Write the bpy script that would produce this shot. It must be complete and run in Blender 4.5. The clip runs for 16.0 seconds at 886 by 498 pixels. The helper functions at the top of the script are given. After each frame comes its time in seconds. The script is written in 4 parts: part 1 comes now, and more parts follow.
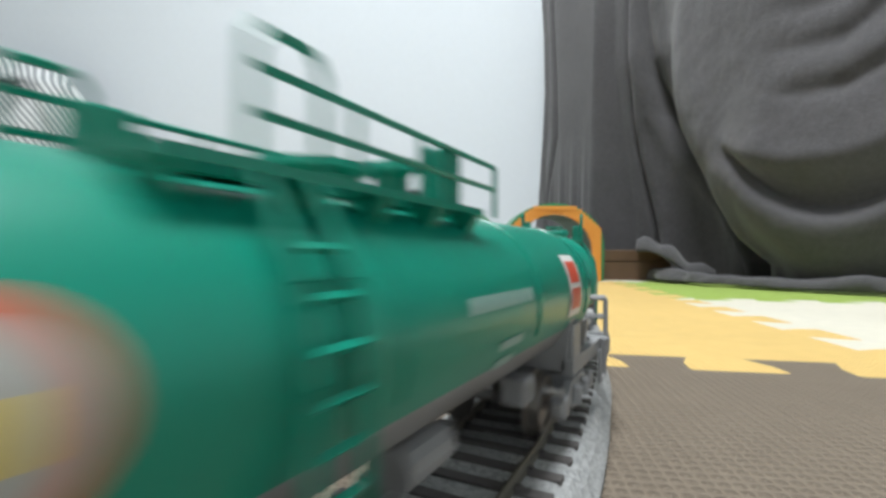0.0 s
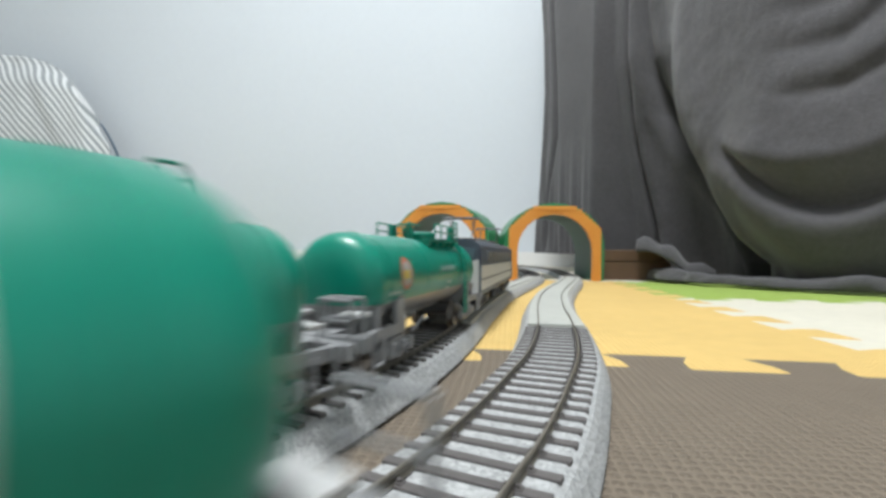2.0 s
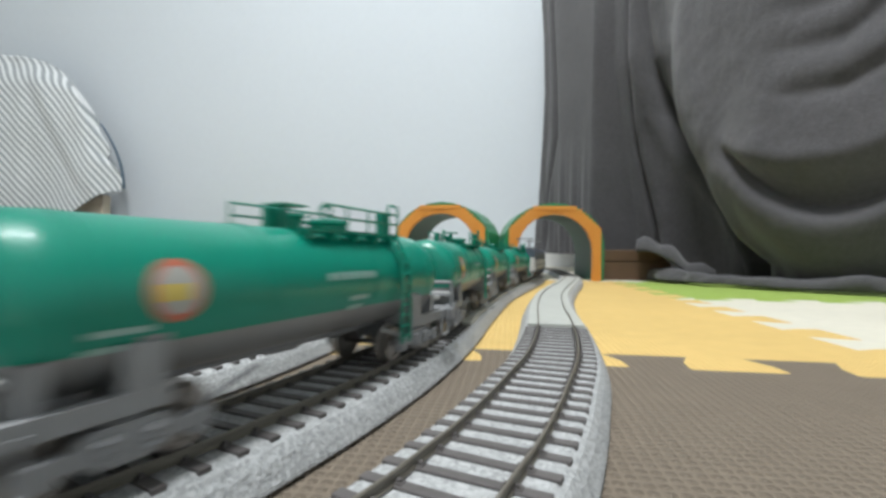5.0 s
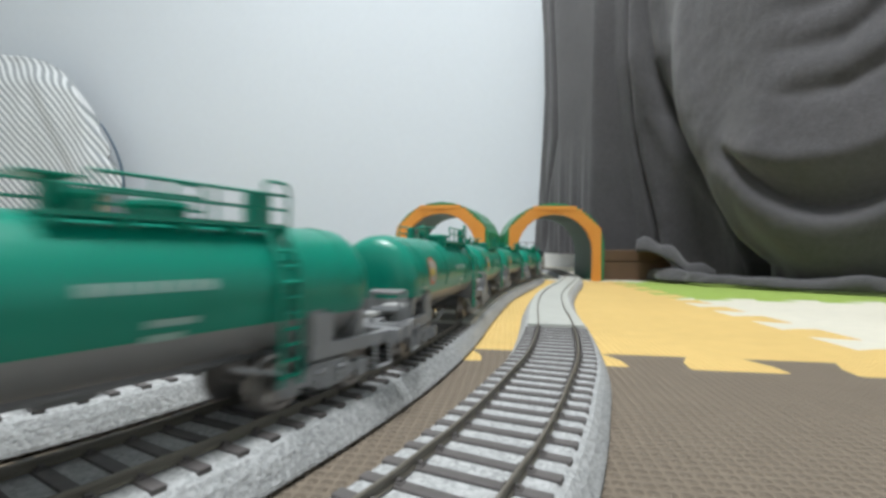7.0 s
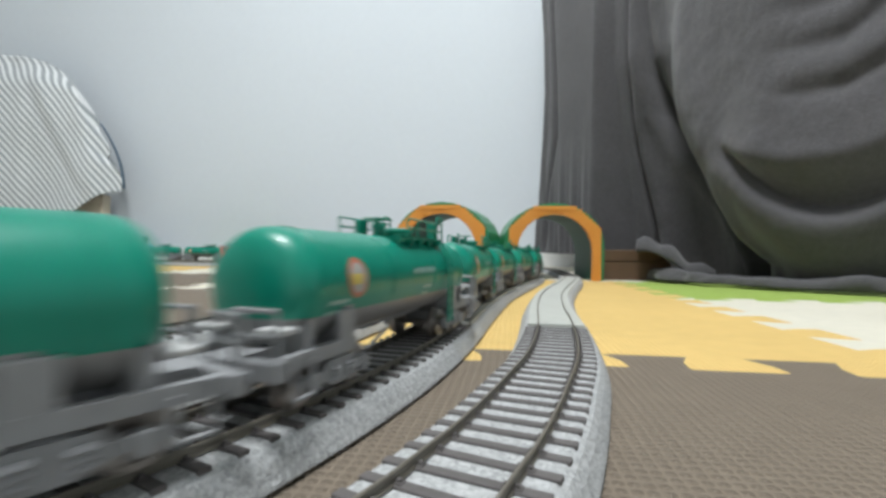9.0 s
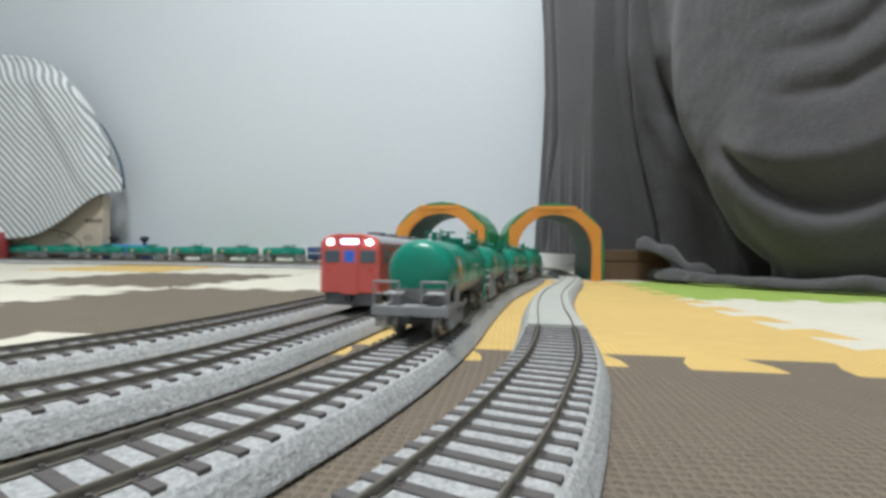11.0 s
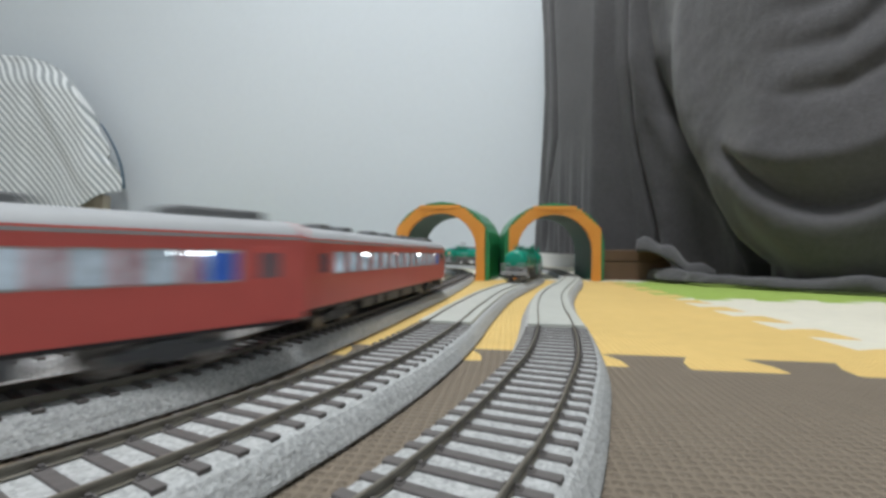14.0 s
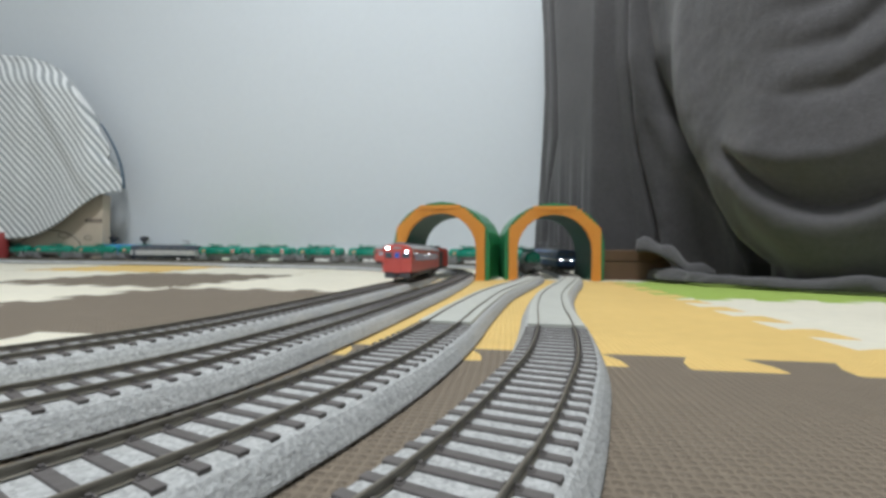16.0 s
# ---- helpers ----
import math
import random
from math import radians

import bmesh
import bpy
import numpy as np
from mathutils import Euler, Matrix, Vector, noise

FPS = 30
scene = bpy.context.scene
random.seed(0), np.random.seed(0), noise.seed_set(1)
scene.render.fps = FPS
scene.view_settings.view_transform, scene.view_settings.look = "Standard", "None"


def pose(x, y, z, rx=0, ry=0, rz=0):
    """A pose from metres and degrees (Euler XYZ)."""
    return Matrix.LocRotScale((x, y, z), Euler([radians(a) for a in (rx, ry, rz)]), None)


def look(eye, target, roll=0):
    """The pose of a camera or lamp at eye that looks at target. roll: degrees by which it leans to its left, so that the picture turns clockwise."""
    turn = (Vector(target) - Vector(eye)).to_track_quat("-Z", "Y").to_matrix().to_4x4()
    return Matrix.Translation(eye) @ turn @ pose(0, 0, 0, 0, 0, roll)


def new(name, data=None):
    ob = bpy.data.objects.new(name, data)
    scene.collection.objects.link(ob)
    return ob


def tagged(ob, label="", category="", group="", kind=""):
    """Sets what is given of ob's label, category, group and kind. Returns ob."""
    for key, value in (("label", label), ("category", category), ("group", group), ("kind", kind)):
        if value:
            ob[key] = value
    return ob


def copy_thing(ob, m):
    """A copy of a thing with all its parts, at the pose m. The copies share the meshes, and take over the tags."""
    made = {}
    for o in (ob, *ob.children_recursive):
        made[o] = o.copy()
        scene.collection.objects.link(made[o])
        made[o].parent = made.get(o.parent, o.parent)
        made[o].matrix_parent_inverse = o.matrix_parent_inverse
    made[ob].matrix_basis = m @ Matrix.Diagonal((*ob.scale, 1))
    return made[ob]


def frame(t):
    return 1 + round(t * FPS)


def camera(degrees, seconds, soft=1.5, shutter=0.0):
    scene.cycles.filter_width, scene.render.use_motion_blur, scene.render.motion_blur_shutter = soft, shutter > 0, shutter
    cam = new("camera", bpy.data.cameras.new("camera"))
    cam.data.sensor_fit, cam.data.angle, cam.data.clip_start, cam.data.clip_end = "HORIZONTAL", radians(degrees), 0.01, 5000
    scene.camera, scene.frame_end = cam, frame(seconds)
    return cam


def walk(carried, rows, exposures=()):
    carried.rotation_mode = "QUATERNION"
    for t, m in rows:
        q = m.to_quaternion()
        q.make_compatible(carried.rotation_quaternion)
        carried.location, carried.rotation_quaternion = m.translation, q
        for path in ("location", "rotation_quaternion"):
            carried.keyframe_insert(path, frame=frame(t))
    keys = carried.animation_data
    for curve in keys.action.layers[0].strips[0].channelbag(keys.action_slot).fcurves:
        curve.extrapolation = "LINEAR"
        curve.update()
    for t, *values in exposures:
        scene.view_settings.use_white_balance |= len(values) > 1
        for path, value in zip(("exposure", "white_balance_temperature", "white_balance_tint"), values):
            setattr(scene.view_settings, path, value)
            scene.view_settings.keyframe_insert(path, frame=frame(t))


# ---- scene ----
FOV = 88.1
EXPO = 0.24
FAR_RISE, WALL_Y = 0.009, 1.42
cam = camera(FOV, 16.0, soft=3.3, shutter=0.9)
EYE = look((0.0, 0.0, 0.0432), (0.0, 1.0, 0.0543), 0.54)
walk(cam, [(0.0, EYE), (16.0, EYE)], [(0.0, EXPO + 0.42), (0.5, EXPO + 0.42), (2.0, EXPO + 0.36), (4.0, EXPO + 0.28), (9.0, EXPO + 0.25), (11.3, EXPO + 0.1), (13.0, EXPO), (16.0, EXPO)])

# ---- light ----
world = bpy.data.worlds.new("room_air")
scene.world = world
world.use_nodes = True
world.node_tree.nodes["Background"].inputs[0].default_value = (0.75, 0.85, 1.0, 1)
world.node_tree.nodes["Background"].inputs[1].default_value = 0.05


def ceiling_lamp_light(x, y, z, size, watts, colour):
    data = bpy.data.lights.new("ceiling_lamp_light", "AREA")
    data.shape, data.size, data.energy, data.color = "DISK", size, watts, colour
    ob = new("ceiling_lamp_light", data)
    ob.matrix_basis = look((x, y, z), (x, y, 0))


ceiling_lamp_light(-0.20, -0.10, 2.28, 0.55, 46.0, (0.93, 0.96, 1.0))


# ---- materials ----
def material(name, colour, rough=0.5, metal=0.0, vary=0.1, grain=40.0, bump=0.0, bump_scale=400.0, coat=0.0,
             second=None, stain=6.0, glow=0.0, spec=0.5, island=False, sheen=0.0):
    """A painted, plastic or natural surface: colour with fine grain and broad stains, and fine relief."""
    m = bpy.data.materials.new(name)
    m.use_nodes = True
    n, l = m.node_tree.nodes, m.node_tree.links
    b = n["Principled BSDF"]
    b.inputs["Roughness"].default_value, b.inputs["Metallic"].default_value = rough, metal
    b.inputs["Coat Weight"].default_value = coat
    b.inputs["Specular IOR Level"].default_value = spec
    if sheen:
        b.inputs["Sheen Weight"].default_value, b.inputs["Sheen Roughness"].default_value = sheen, 0.6
    co = n.new("ShaderNodeTexCoord")
    fine, broad = n.new("ShaderNodeTexNoise"), n.new("ShaderNodeTexNoise")
    fine.inputs["Scale"].default_value, broad.inputs["Scale"].default_value = grain, stain
    fine.inputs["Detail"].default_value, broad.inputs["Detail"].default_value = 4, 3
    for t in (fine, broad):
        l.new(co.outputs["Object"], t.inputs["Vector"])
    add = n.new("ShaderNodeMath")
    l.new(fine.outputs["Fac"], add.inputs[0]), l.new(broad.outputs["Fac"], add.inputs[1])
    info = n.new("ShaderNodeObjectInfo")
    last = add
    if island:
        geo = n.new("ShaderNodeNewGeometry")
        more = n.new("ShaderNodeMath")
        l.new(add.outputs[0], more.inputs[0]), l.new(geo.outputs["Random Per Island"], more.inputs[1])
        last = more
    ramp = n.new("ShaderNodeMapRange")
    ramp.inputs["From Min"].default_value, ramp.inputs["From Max"].default_value = (0.6, 1.4) if not island else (0.7, 2.3)
    l.new(last.outputs[0], ramp.inputs["Value"])
    mix = n.new("ShaderNodeMix")
    mix.data_type = "RGBA"
    dark = tuple(max(0.0, c * (1 - vary)) for c in colour)
    light = tuple(min(1.0, c * (1 + vary)) for c in (second or colour))
    mix.inputs["A"].default_value, mix.inputs["B"].default_value = (*dark, 1), (*light, 1)
    l.new(ramp.outputs[0], mix.inputs["Factor"])
    l.new(mix.outputs["Result"], b.inputs["Base Color"])
    if glow:
        l.new(mix.outputs["Result"], b.inputs["Emission Color"])
        b.inputs["Emission Strength"].default_value = glow
    if bump:
        rel, bp = n.new("ShaderNodeTexNoise"), n.new("ShaderNodeBump")
        rel.inputs["Scale"].default_value, rel.inputs["Detail"].default_value = bump_scale, 5
        bp.inputs["Strength"].default_value, bp.inputs["Distance"].default_value = bump, 0.001
        l.new(co.outputs["Object"], rel.inputs["Vector"])
        l.new(rel.outputs["Fac"], bp.inputs["Height"]), l.new(bp.outputs["Normal"], b.inputs["Normal"])
    return m


def foam_material(name, colour, ribs):
    """Foam mat: a woven relief of short bars, with grime."""
    m = material(name, colour, rough=0.75, vary=0.07, grain=90.0, stain=9.0, spec=0.3)
    n, l = m.node_tree.nodes, m.node_tree.links
    co = n.new("ShaderNodeTexCoord")
    heights = []
    for axis, scale in ((0, 1.0), (1, 1.0)):
        w = n.new("ShaderNodeTexWave")
        w.wave_type, w.bands_direction = "BANDS", "XY"[axis]
        w.inputs["Scale"].default_value, w.inputs["Distortion"].default_value = ribs * scale, 0.6
        w.inputs["Detail"].default_value = 0
        l.new(co.outputs["Object"], w.inputs["Vector"])
        heights.append(w)
    mul = n.new("ShaderNodeMath")
    mul.operation = "MULTIPLY"
    l.new(heights[0].outputs["Fac"], mul.inputs[0]), l.new(heights[1].outputs["Fac"], mul.inputs[1])
    bp = n.new("ShaderNodeBump")
    bp.inputs["Strength"].default_value, bp.inputs["Distance"].default_value = 1.0, 0.0011
    l.new(mul.outputs[0], bp.inputs["Height"])
    l.new(bp.outputs["Normal"], n["Principled BSDF"].inputs["Normal"])
    return m


def ballast_material(name, base, dots):
    """Moulded grey ballast: fine grains, light and dark."""
    m = material(name, base, rough=0.85, vary=0.12, grain=500.0, stain=25.0, bump=0.6, bump_scale=900.0, spec=0.3)
    n, l = m.node_tree.nodes, m.node_tree.links
    v = n.new("ShaderNodeTexVoronoi")
    v.inputs["Scale"].default_value = dots
    co = n.new("ShaderNodeTexCoord")
    l.new(co.outputs["Object"], v.inputs["Vector"])
    b = n["Principled BSDF"]
    old = b.inputs["Base Color"].links[0].from_socket
    ramp = n.new("ShaderNodeMapRange")
    ramp.inputs["To Min"].default_value, ramp.inputs["To Max"].default_value = 0.66, 1.22
    l.new(v.outputs["Color"], ramp.inputs["Value"])
    mix = n.new("ShaderNodeMix")
    mix.data_type, mix.blend_type = "RGBA", "MULTIPLY"
    mix.inputs["Factor"].default_value = 1.0
    l.new(old, mix.inputs["A"]), l.new(ramp.outputs[0], mix.inputs["B"])
    l.new(mix.outputs["Result"], b.inputs["Base Color"])
    return m


def stripe_material(name, light, dark, period):
    """Woven cotton with diagonal stripes along the cloth's own u."""
    m = material(name, light, rough=0.9, vary=0.05, grain=300.0, bump=0.5, bump_scale=900.0, spec=0.2, sheen=0.3)
    n, l = m.node_tree.nodes, m.node_tree.links
    uv = n.new("ShaderNodeUVMap")
    sep = n.new("ShaderNodeSeparateXYZ")
    l.new(uv.outputs["UV"], sep.inputs[0])
    mul, fr, lt = (n.new("ShaderNodeMath") for _ in range(3))
    mul.operation, fr.operation = "MULTIPLY", "FRACT"
    mul.inputs[1].default_value = 1 / period
    l.new(sep.outputs["X"], mul.inputs[0]), l.new(mul.outputs[0], fr.inputs[0])
    soft = n.new("ShaderNodeMapRange")
    ping = n.new("ShaderNodeMath")
    ping.operation = "PINGPONG"
    ping.inputs[1].default_value = 0.5
    l.new(fr.outputs[0], ping.inputs[0])
    soft.inputs["From Min"].default_value, soft.inputs["From Max"].default_value = 0.21, 0.27
    l.new(ping.outputs[0], soft.inputs["Value"])
    mix = n.new("ShaderNodeMix")
    mix.data_type = "RGBA"
    b = n["Principled BSDF"]
    old = b.inputs["Base Color"].links[0].from_socket
    l.new(soft.outputs[0], mix.inputs["Factor"]), l.new(old, mix.inputs["A"])
    mix.inputs["B"].default_value = (*dark, 1)
    l.new(mix.outputs["Result"], b.inputs["Base Color"])
    return m


WALLPAPER = material("wallpaper", (0.638, 0.683, 0.717), rough=0.8, vary=0.02, grain=60, stain=1.2, bump=0.25, bump_scale=260)
PAINT_WHITE = material("white_paint", (0.78, 0.78, 0.76), rough=0.5, vary=0.03, bump=0.1)
CEILING_PAPER = material("ceiling_paper", (0.8, 0.8, 0.79), rough=0.9, vary=0.03, bump=0.2)
FLOORBOARD = material("floorboard", (0.3, 0.24, 0.18), rough=0.4, vary=0.2, grain=20, bump=0.1)
FOAM = {
    "brown": foam_material("foam_brown", (0.195, 0.16, 0.120), 110.0),
    "yellow": foam_material("foam_yellow", (0.75, 0.525, 0.19), 110.0),
    "white": foam_material("foam_cream", (0.76, 0.725, 0.60), 110.0),
    "green": foam_material("foam_green", (0.36, 0.50, 0.11), 110.0),
}
BALLAST = ballast_material("ballast", (0.43, 0.44, 0.435), 1350.0)
SLAB = material("slab_grey", (0.44, 0.45, 0.41), rough=0.7, vary=0.06, grain=120, stain=20, bump=0.2)
SLEEPER = material("sleeper_brown", (0.105, 0.096, 0.092), rough=0.65, vary=0.2, grain=300, stain=40, bump=0.3)
RAIL = material("rail_nickel", (0.17, 0.155, 0.125), rough=0.5, metal=0.3, vary=0.15, grain=200, stain=30)
RAIL_HEAD = material("rail_head", (0.55, 0.53, 0.48), rough=0.3, metal=0.9, vary=0.1, grain=200, stain=30)
TANK_GREEN = material("tank_green", (0.0, 0.235, 0.158), rough=0.36, vary=0.06, grain=80, stain=15, coat=0.12, spec=0.45)
TANK_GREY = material("tank_grey", (0.235, 0.235, 0.235), rough=0.38, vary=0.06, grain=80, stain=20, coat=0.2)
FRAME_GREY = material("frame_grey", (0.275, 0.28, 0.285), rough=0.5, vary=0.1, grain=200, stain=50)
WHEEL = material("wheel_steel", (0.32, 0.30, 0.28), rough=0.3, metal=0.9, vary=0.15, grain=200)
DARK = material("dark_plastic", (0.025, 0.026, 0.03), rough=0.55, vary=0.2, grain=200)
UNDER_GREY = material("underfloor_grey", (0.10, 0.105, 0.115), rough=0.55, vary=0.15, grain=200, stain=40)
RED = material("railcar_red", (0.66, 0.115, 0.098), rough=0.38, vary=0.06, grain=100, stain=20, coat=0.15)
ROOF_GREY = material("roof_grey", (0.36, 0.37, 0.38), rough=0.6, vary=0.08, grain=150, stain=30)
VENT_GREY = material("vent_grey", (0.16, 0.165, 0.17), rough=0.6, vary=0.1, grain=150)
LIT_WINDOW = material("lit_window", (0.34, 0.41, 0.48), rough=0.15, vary=0.7, grain=220, stain=70, glow=0.42)
LIT_STRIP = material("interior_lamp_strip", (0.85, 0.95, 1.0), rough=0.3, vary=0.02, glow=7.0)
# blue of seats and door glass; its glow stands in for interior lamplight
LIT_BLUE = material("lit_blue", (0.03, 0.10, 0.42), rough=0.6, vary=0.25, grain=100, glow=0.35)
HEADLAMP = material("headlamp", (0.9, 0.95, 1.0), rough=0.2, vary=0.0, glow=30.0)
TAIL_RED = material("tail_lamp", (0.8, 0.02, 0.01), rough=0.3, vary=0.0, glow=2.0)
BLIND = material("destination_blind", (0.55, 0.55, 0.95), rough=0.3, vary=0.05, glow=6.0)
CAB_GLASS = material("cab_glass", (0.10, 0.13, 0.16), rough=0.08, vary=0.1)
SIGN_WHITE = material("sign_white", (0.75, 0.75, 0.72), rough=0.5, vary=0.04)
STEP_PALE = material("step_pale", (0.44, 0.44, 0.43), rough=0.6, vary=0.12, grain=150, stain=40)
EMBLEM_FIELD = material("emblem_field", (0.42, 0.42, 0.39), rough=0.5, vary=0.06)
LETTER_WHITE = material("letter_white", (0.30, 0.46, 0.41), rough=0.5, vary=0.05)
SIGN_RED = material("sign_red", (0.62, 0.08, 0.04), rough=0.45, vary=0.05)
SIGN_YELLOW = material("sign_yellow", (0.64, 0.50, 0.12), rough=0.45, vary=0.05)
SIGN_RIM = material("sign_rim", (0.50, 0.15, 0.09), rough=0.45, vary=0.05)
LOCO_BLUE = material("loco_blue", (0.030, 0.075, 0.17), rough=0.4, vary=0.08, grain=100, coat=0.2)
LOCO_SLATE = material("loco_slate", (0.065, 0.08, 0.105), rough=0.45, vary=0.08, grain=100, coat=0.1)
LOCO_CREAM = material("loco_cream", (0.58, 0.58, 0.56), rough=0.45, vary=0.05, grain=100)
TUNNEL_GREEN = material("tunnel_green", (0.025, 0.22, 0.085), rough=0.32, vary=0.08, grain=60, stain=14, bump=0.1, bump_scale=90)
# the vault's green again, darkened to paint in the shade inside the tunnel
TUNNEL_SHADED_INNER = material("tunnel_shaded_inner", (0.02, 0.10, 0.06), rough=0.5, vary=0.08, grain=60, stain=14)
TUNNEL_ORANGE = material("tunnel_orange", (0.70, 0.285, 0.045), rough=0.45, vary=0.08, grain=80, stain=25, bump=0.15)
BLANKET = material("blanket_fleece", (0.069, 0.067, 0.070), rough=0.95, vary=0.24, grain=160, stain=9, bump=1.0, bump_scale=420, spec=0.1, sheen=0.25)
STRIPES = stripe_material("striped_cotton", (0.72, 0.74, 0.74), (0.30, 0.33, 0.34), 0.0150)
BLUE_LINING = material("blue_lining", (0.12, 0.17, 0.22), rough=0.9, vary=0.1, bump=0.3)
CARDBOARD = material("cardboard", (0.50, 0.43, 0.34), rough=0.85, vary=0.06, grain=60, stain=8, bump=0.2)
PRINT = material("print_brown", (0.17, 0.14, 0.12), rough=0.85, vary=0.1)
BOX_BROWN = material("brown_box", (0.10, 0.055, 0.03), rough=0.5, vary=0.12, grain=60, stain=20)
BLUE_PLASTIC = material("blue_plastic", (0.07, 0.33, 0.62), rough=0.4, vary=0.08)
NAVY_PLASTIC = material("navy_plastic", (0.02, 0.04, 0.12), rough=0.45, vary=0.1)
BOTTLE_WHITE = material("bottle_white", (0.7, 0.7, 0.7), rough=0.4, vary=0.04)
BOTTLE_RED = material("bottle_red", (0.28, 0.04, 0.04), rough=0.4, vary=0.1)
LAMP_GLOW = material("lamp_diffuser", (0.93, 0.98, 1.0), rough=0.5, vary=0.0, glow=3.0)


# ---- mesh helpers ----
def finish(name, bm, mats, smooth=False):
    bmesh.ops.recalc_face_normals(bm, faces=bm.faces)
    me = bpy.data.meshes.new(name)
    bm.to_mesh(me)
    bm.free()
    for m in mats if isinstance(mats, (list, tuple)) else [mats]:
        me.materials.append(m)
    if smooth:
        me.shade_smooth()
        me.set_sharp_from_angle(angle=radians(38))
    return me


def part(name, bm, mat, parent, label="", smooth=False, at=None):
    """One mesh object under a thing, a part or a piece of the setting; bm may be a finished mesh."""
    me = bm if isinstance(bm, bpy.types.Mesh) else finish(name, bm, mat, smooth)
    ob = new(name, me)
    ob.parent = parent
    if at is not None:
        ob.matrix_basis = at
    if label:
        tagged(ob, label)
    return ob


def thing(name, label, category, group="", at=None, kind=""):
    ob = tagged(new(name), label, category, group, kind)
    if at is not None:
        ob.matrix_basis = at
    return ob


def box(bm, x0, x1, y0, y1, z0, z1, bevel=0.0, mat=0):
    made = bmesh.ops.create_cube(bm, size=1, matrix=Matrix.LocRotScale(
        ((x0 + x1) / 2, (y0 + y1) / 2, (z0 + z1) / 2), None, (abs(x1 - x0), abs(y1 - y0), abs(z1 - z0))))
    faces = {f for v in made["verts"] for f in v.link_faces}
    if bevel:
        edges = list({e for v in made["verts"] for e in v.link_edges})
        out = bmesh.ops.bevel(bm, geom=edges, offset=bevel, segments=2, affect="EDGES", profile=0.5)
        faces = {f for v in out["verts"] for f in v.link_faces} | {f for f in faces if f.is_valid}
    for f in faces:
        f.material_index = mat
    return bm


def rod(bm, a, b, r, n=8, mat=0):
    a, b = Vector(a), Vector(b)
    m = Matrix.Translation((a + b) / 2) @ (b - a).to_track_quat("Z", "Y").to_matrix().to_4x4()
    made = bmesh.ops.create_cone(bm, cap_ends=True, segments=n, radius1=r, radius2=r, depth=(b - a).length, matrix=m)
    for f in {f for v in made["verts"] for f in v.link_faces}:
        f.material_index = mat
    return bm


def wire(bm, pts, r, n=6):
    for a, b in zip(pts[:-1], pts[1:]):
        rod(bm, a, b, r, n)
    return bm


def lathe(bm, rings, n=24, axis="X"):
    """Rings of (place along the axis, radius), closed at both ends."""
    loops = []
    for u, r in rings:
        loops.append([bm.verts.new({"X": (u, r * math.cos(2 * math.pi * k / n), r * math.sin(2 * math.pi * k / n)),
                                    "Y": (r * math.cos(2 * math.pi * k / n), u, r * math.sin(2 * math.pi * k / n)),
                                    "Z": (r * math.cos(2 * math.pi * k / n), r * math.sin(2 * math.pi * k / n), u)}[axis]) for k in range(n)])
    for a, b in zip(loops[:-1], loops[1:]):
        for k in range(n):
            bm.faces.new((a[k], a[(k + 1) % n], b[(k + 1) % n], b[k]))
    bm.faces.new(loops[0]), bm.faces.new(loops[-1])
    return bm


def prism(bm, outline, d0, d1, plane="XZ", mat=0):
    """An outline in a plane, pushed from d0 to d1 along the plane's normal."""
    put = {"XZ": lambda a, b, d: (a, d, b), "YZ": lambda a, b, d: (d, a, b), "XY": lambda a, b, d: (a, b, d)}[plane]
    lo = [bm.verts.new(put(a, b, d0)) for a, b in outline]
    hi = [bm.verts.new(put(a, b, d1)) for a, b in outline]
    made = [bm.faces.new(lo), bm.faces.new(hi)]
    for k in range(len(outline)):
        j = (k + 1) % len(outline)
        made.append(bm.faces.new((lo[k], lo[j], hi[j], hi[k])))
    for f in made:
        f.material_index = mat
    return bm


# ---- the lie of the floor and of the tracks ----
def rise(y):
    """The mats lie a few millimetres higher towards the wall."""
    u = min(1.0, max(0.0, (y - 0.75) / 0.5))
    return FAR_RISE * u * u * (3 - 2 * u)


class Way:
    """A track's centre line: a smooth line through a few laid-out points, by arc length."""

    def __init__(self, points):
        p = [Vector(q) for q in points]
        p = [p[0] * 2 - p[1]] + p + [p[-1] * 2 - p[-2]]
        self.pts = []
        for i in range(1, len(p) - 2):
            for k in range(24):
                t = k / 24
                a, b, c, d = p[i - 1:i + 3]
                self.pts.append(0.5 * ((2 * b) + (c - a) * t + (2 * a - 5 * b + 4 * c - d) * t * t + (3 * b - a - 3 * c + d) * t ** 3))
        self.pts.append(p[-2])
        self.s = [0.0]
        for a, b in zip(self.pts[:-1], self.pts[1:]):
            self.s.append(self.s[-1] + (b - a).length)
        self.length = self.s[-1]
        self.sa, self.xa, self.ya = np.array(self.s), np.array([q.x for q in self.pts]), np.array([q.y for q in self.pts])

    def at(self, s):
        s = s % self.length
        return Vector((float(np.interp(s, self.sa, self.xa)), float(np.interp(s, self.sa, self.ya))))

    def turn(self, s, d=0.004):
        v = self.at(s + d) - self.at(s - d)
        return math.atan2(v.y, v.x)

    def near(self, x, y):
        return self.s[int(np.argmin((self.xa - x) ** 2 + (self.ya - y) ** 2))]


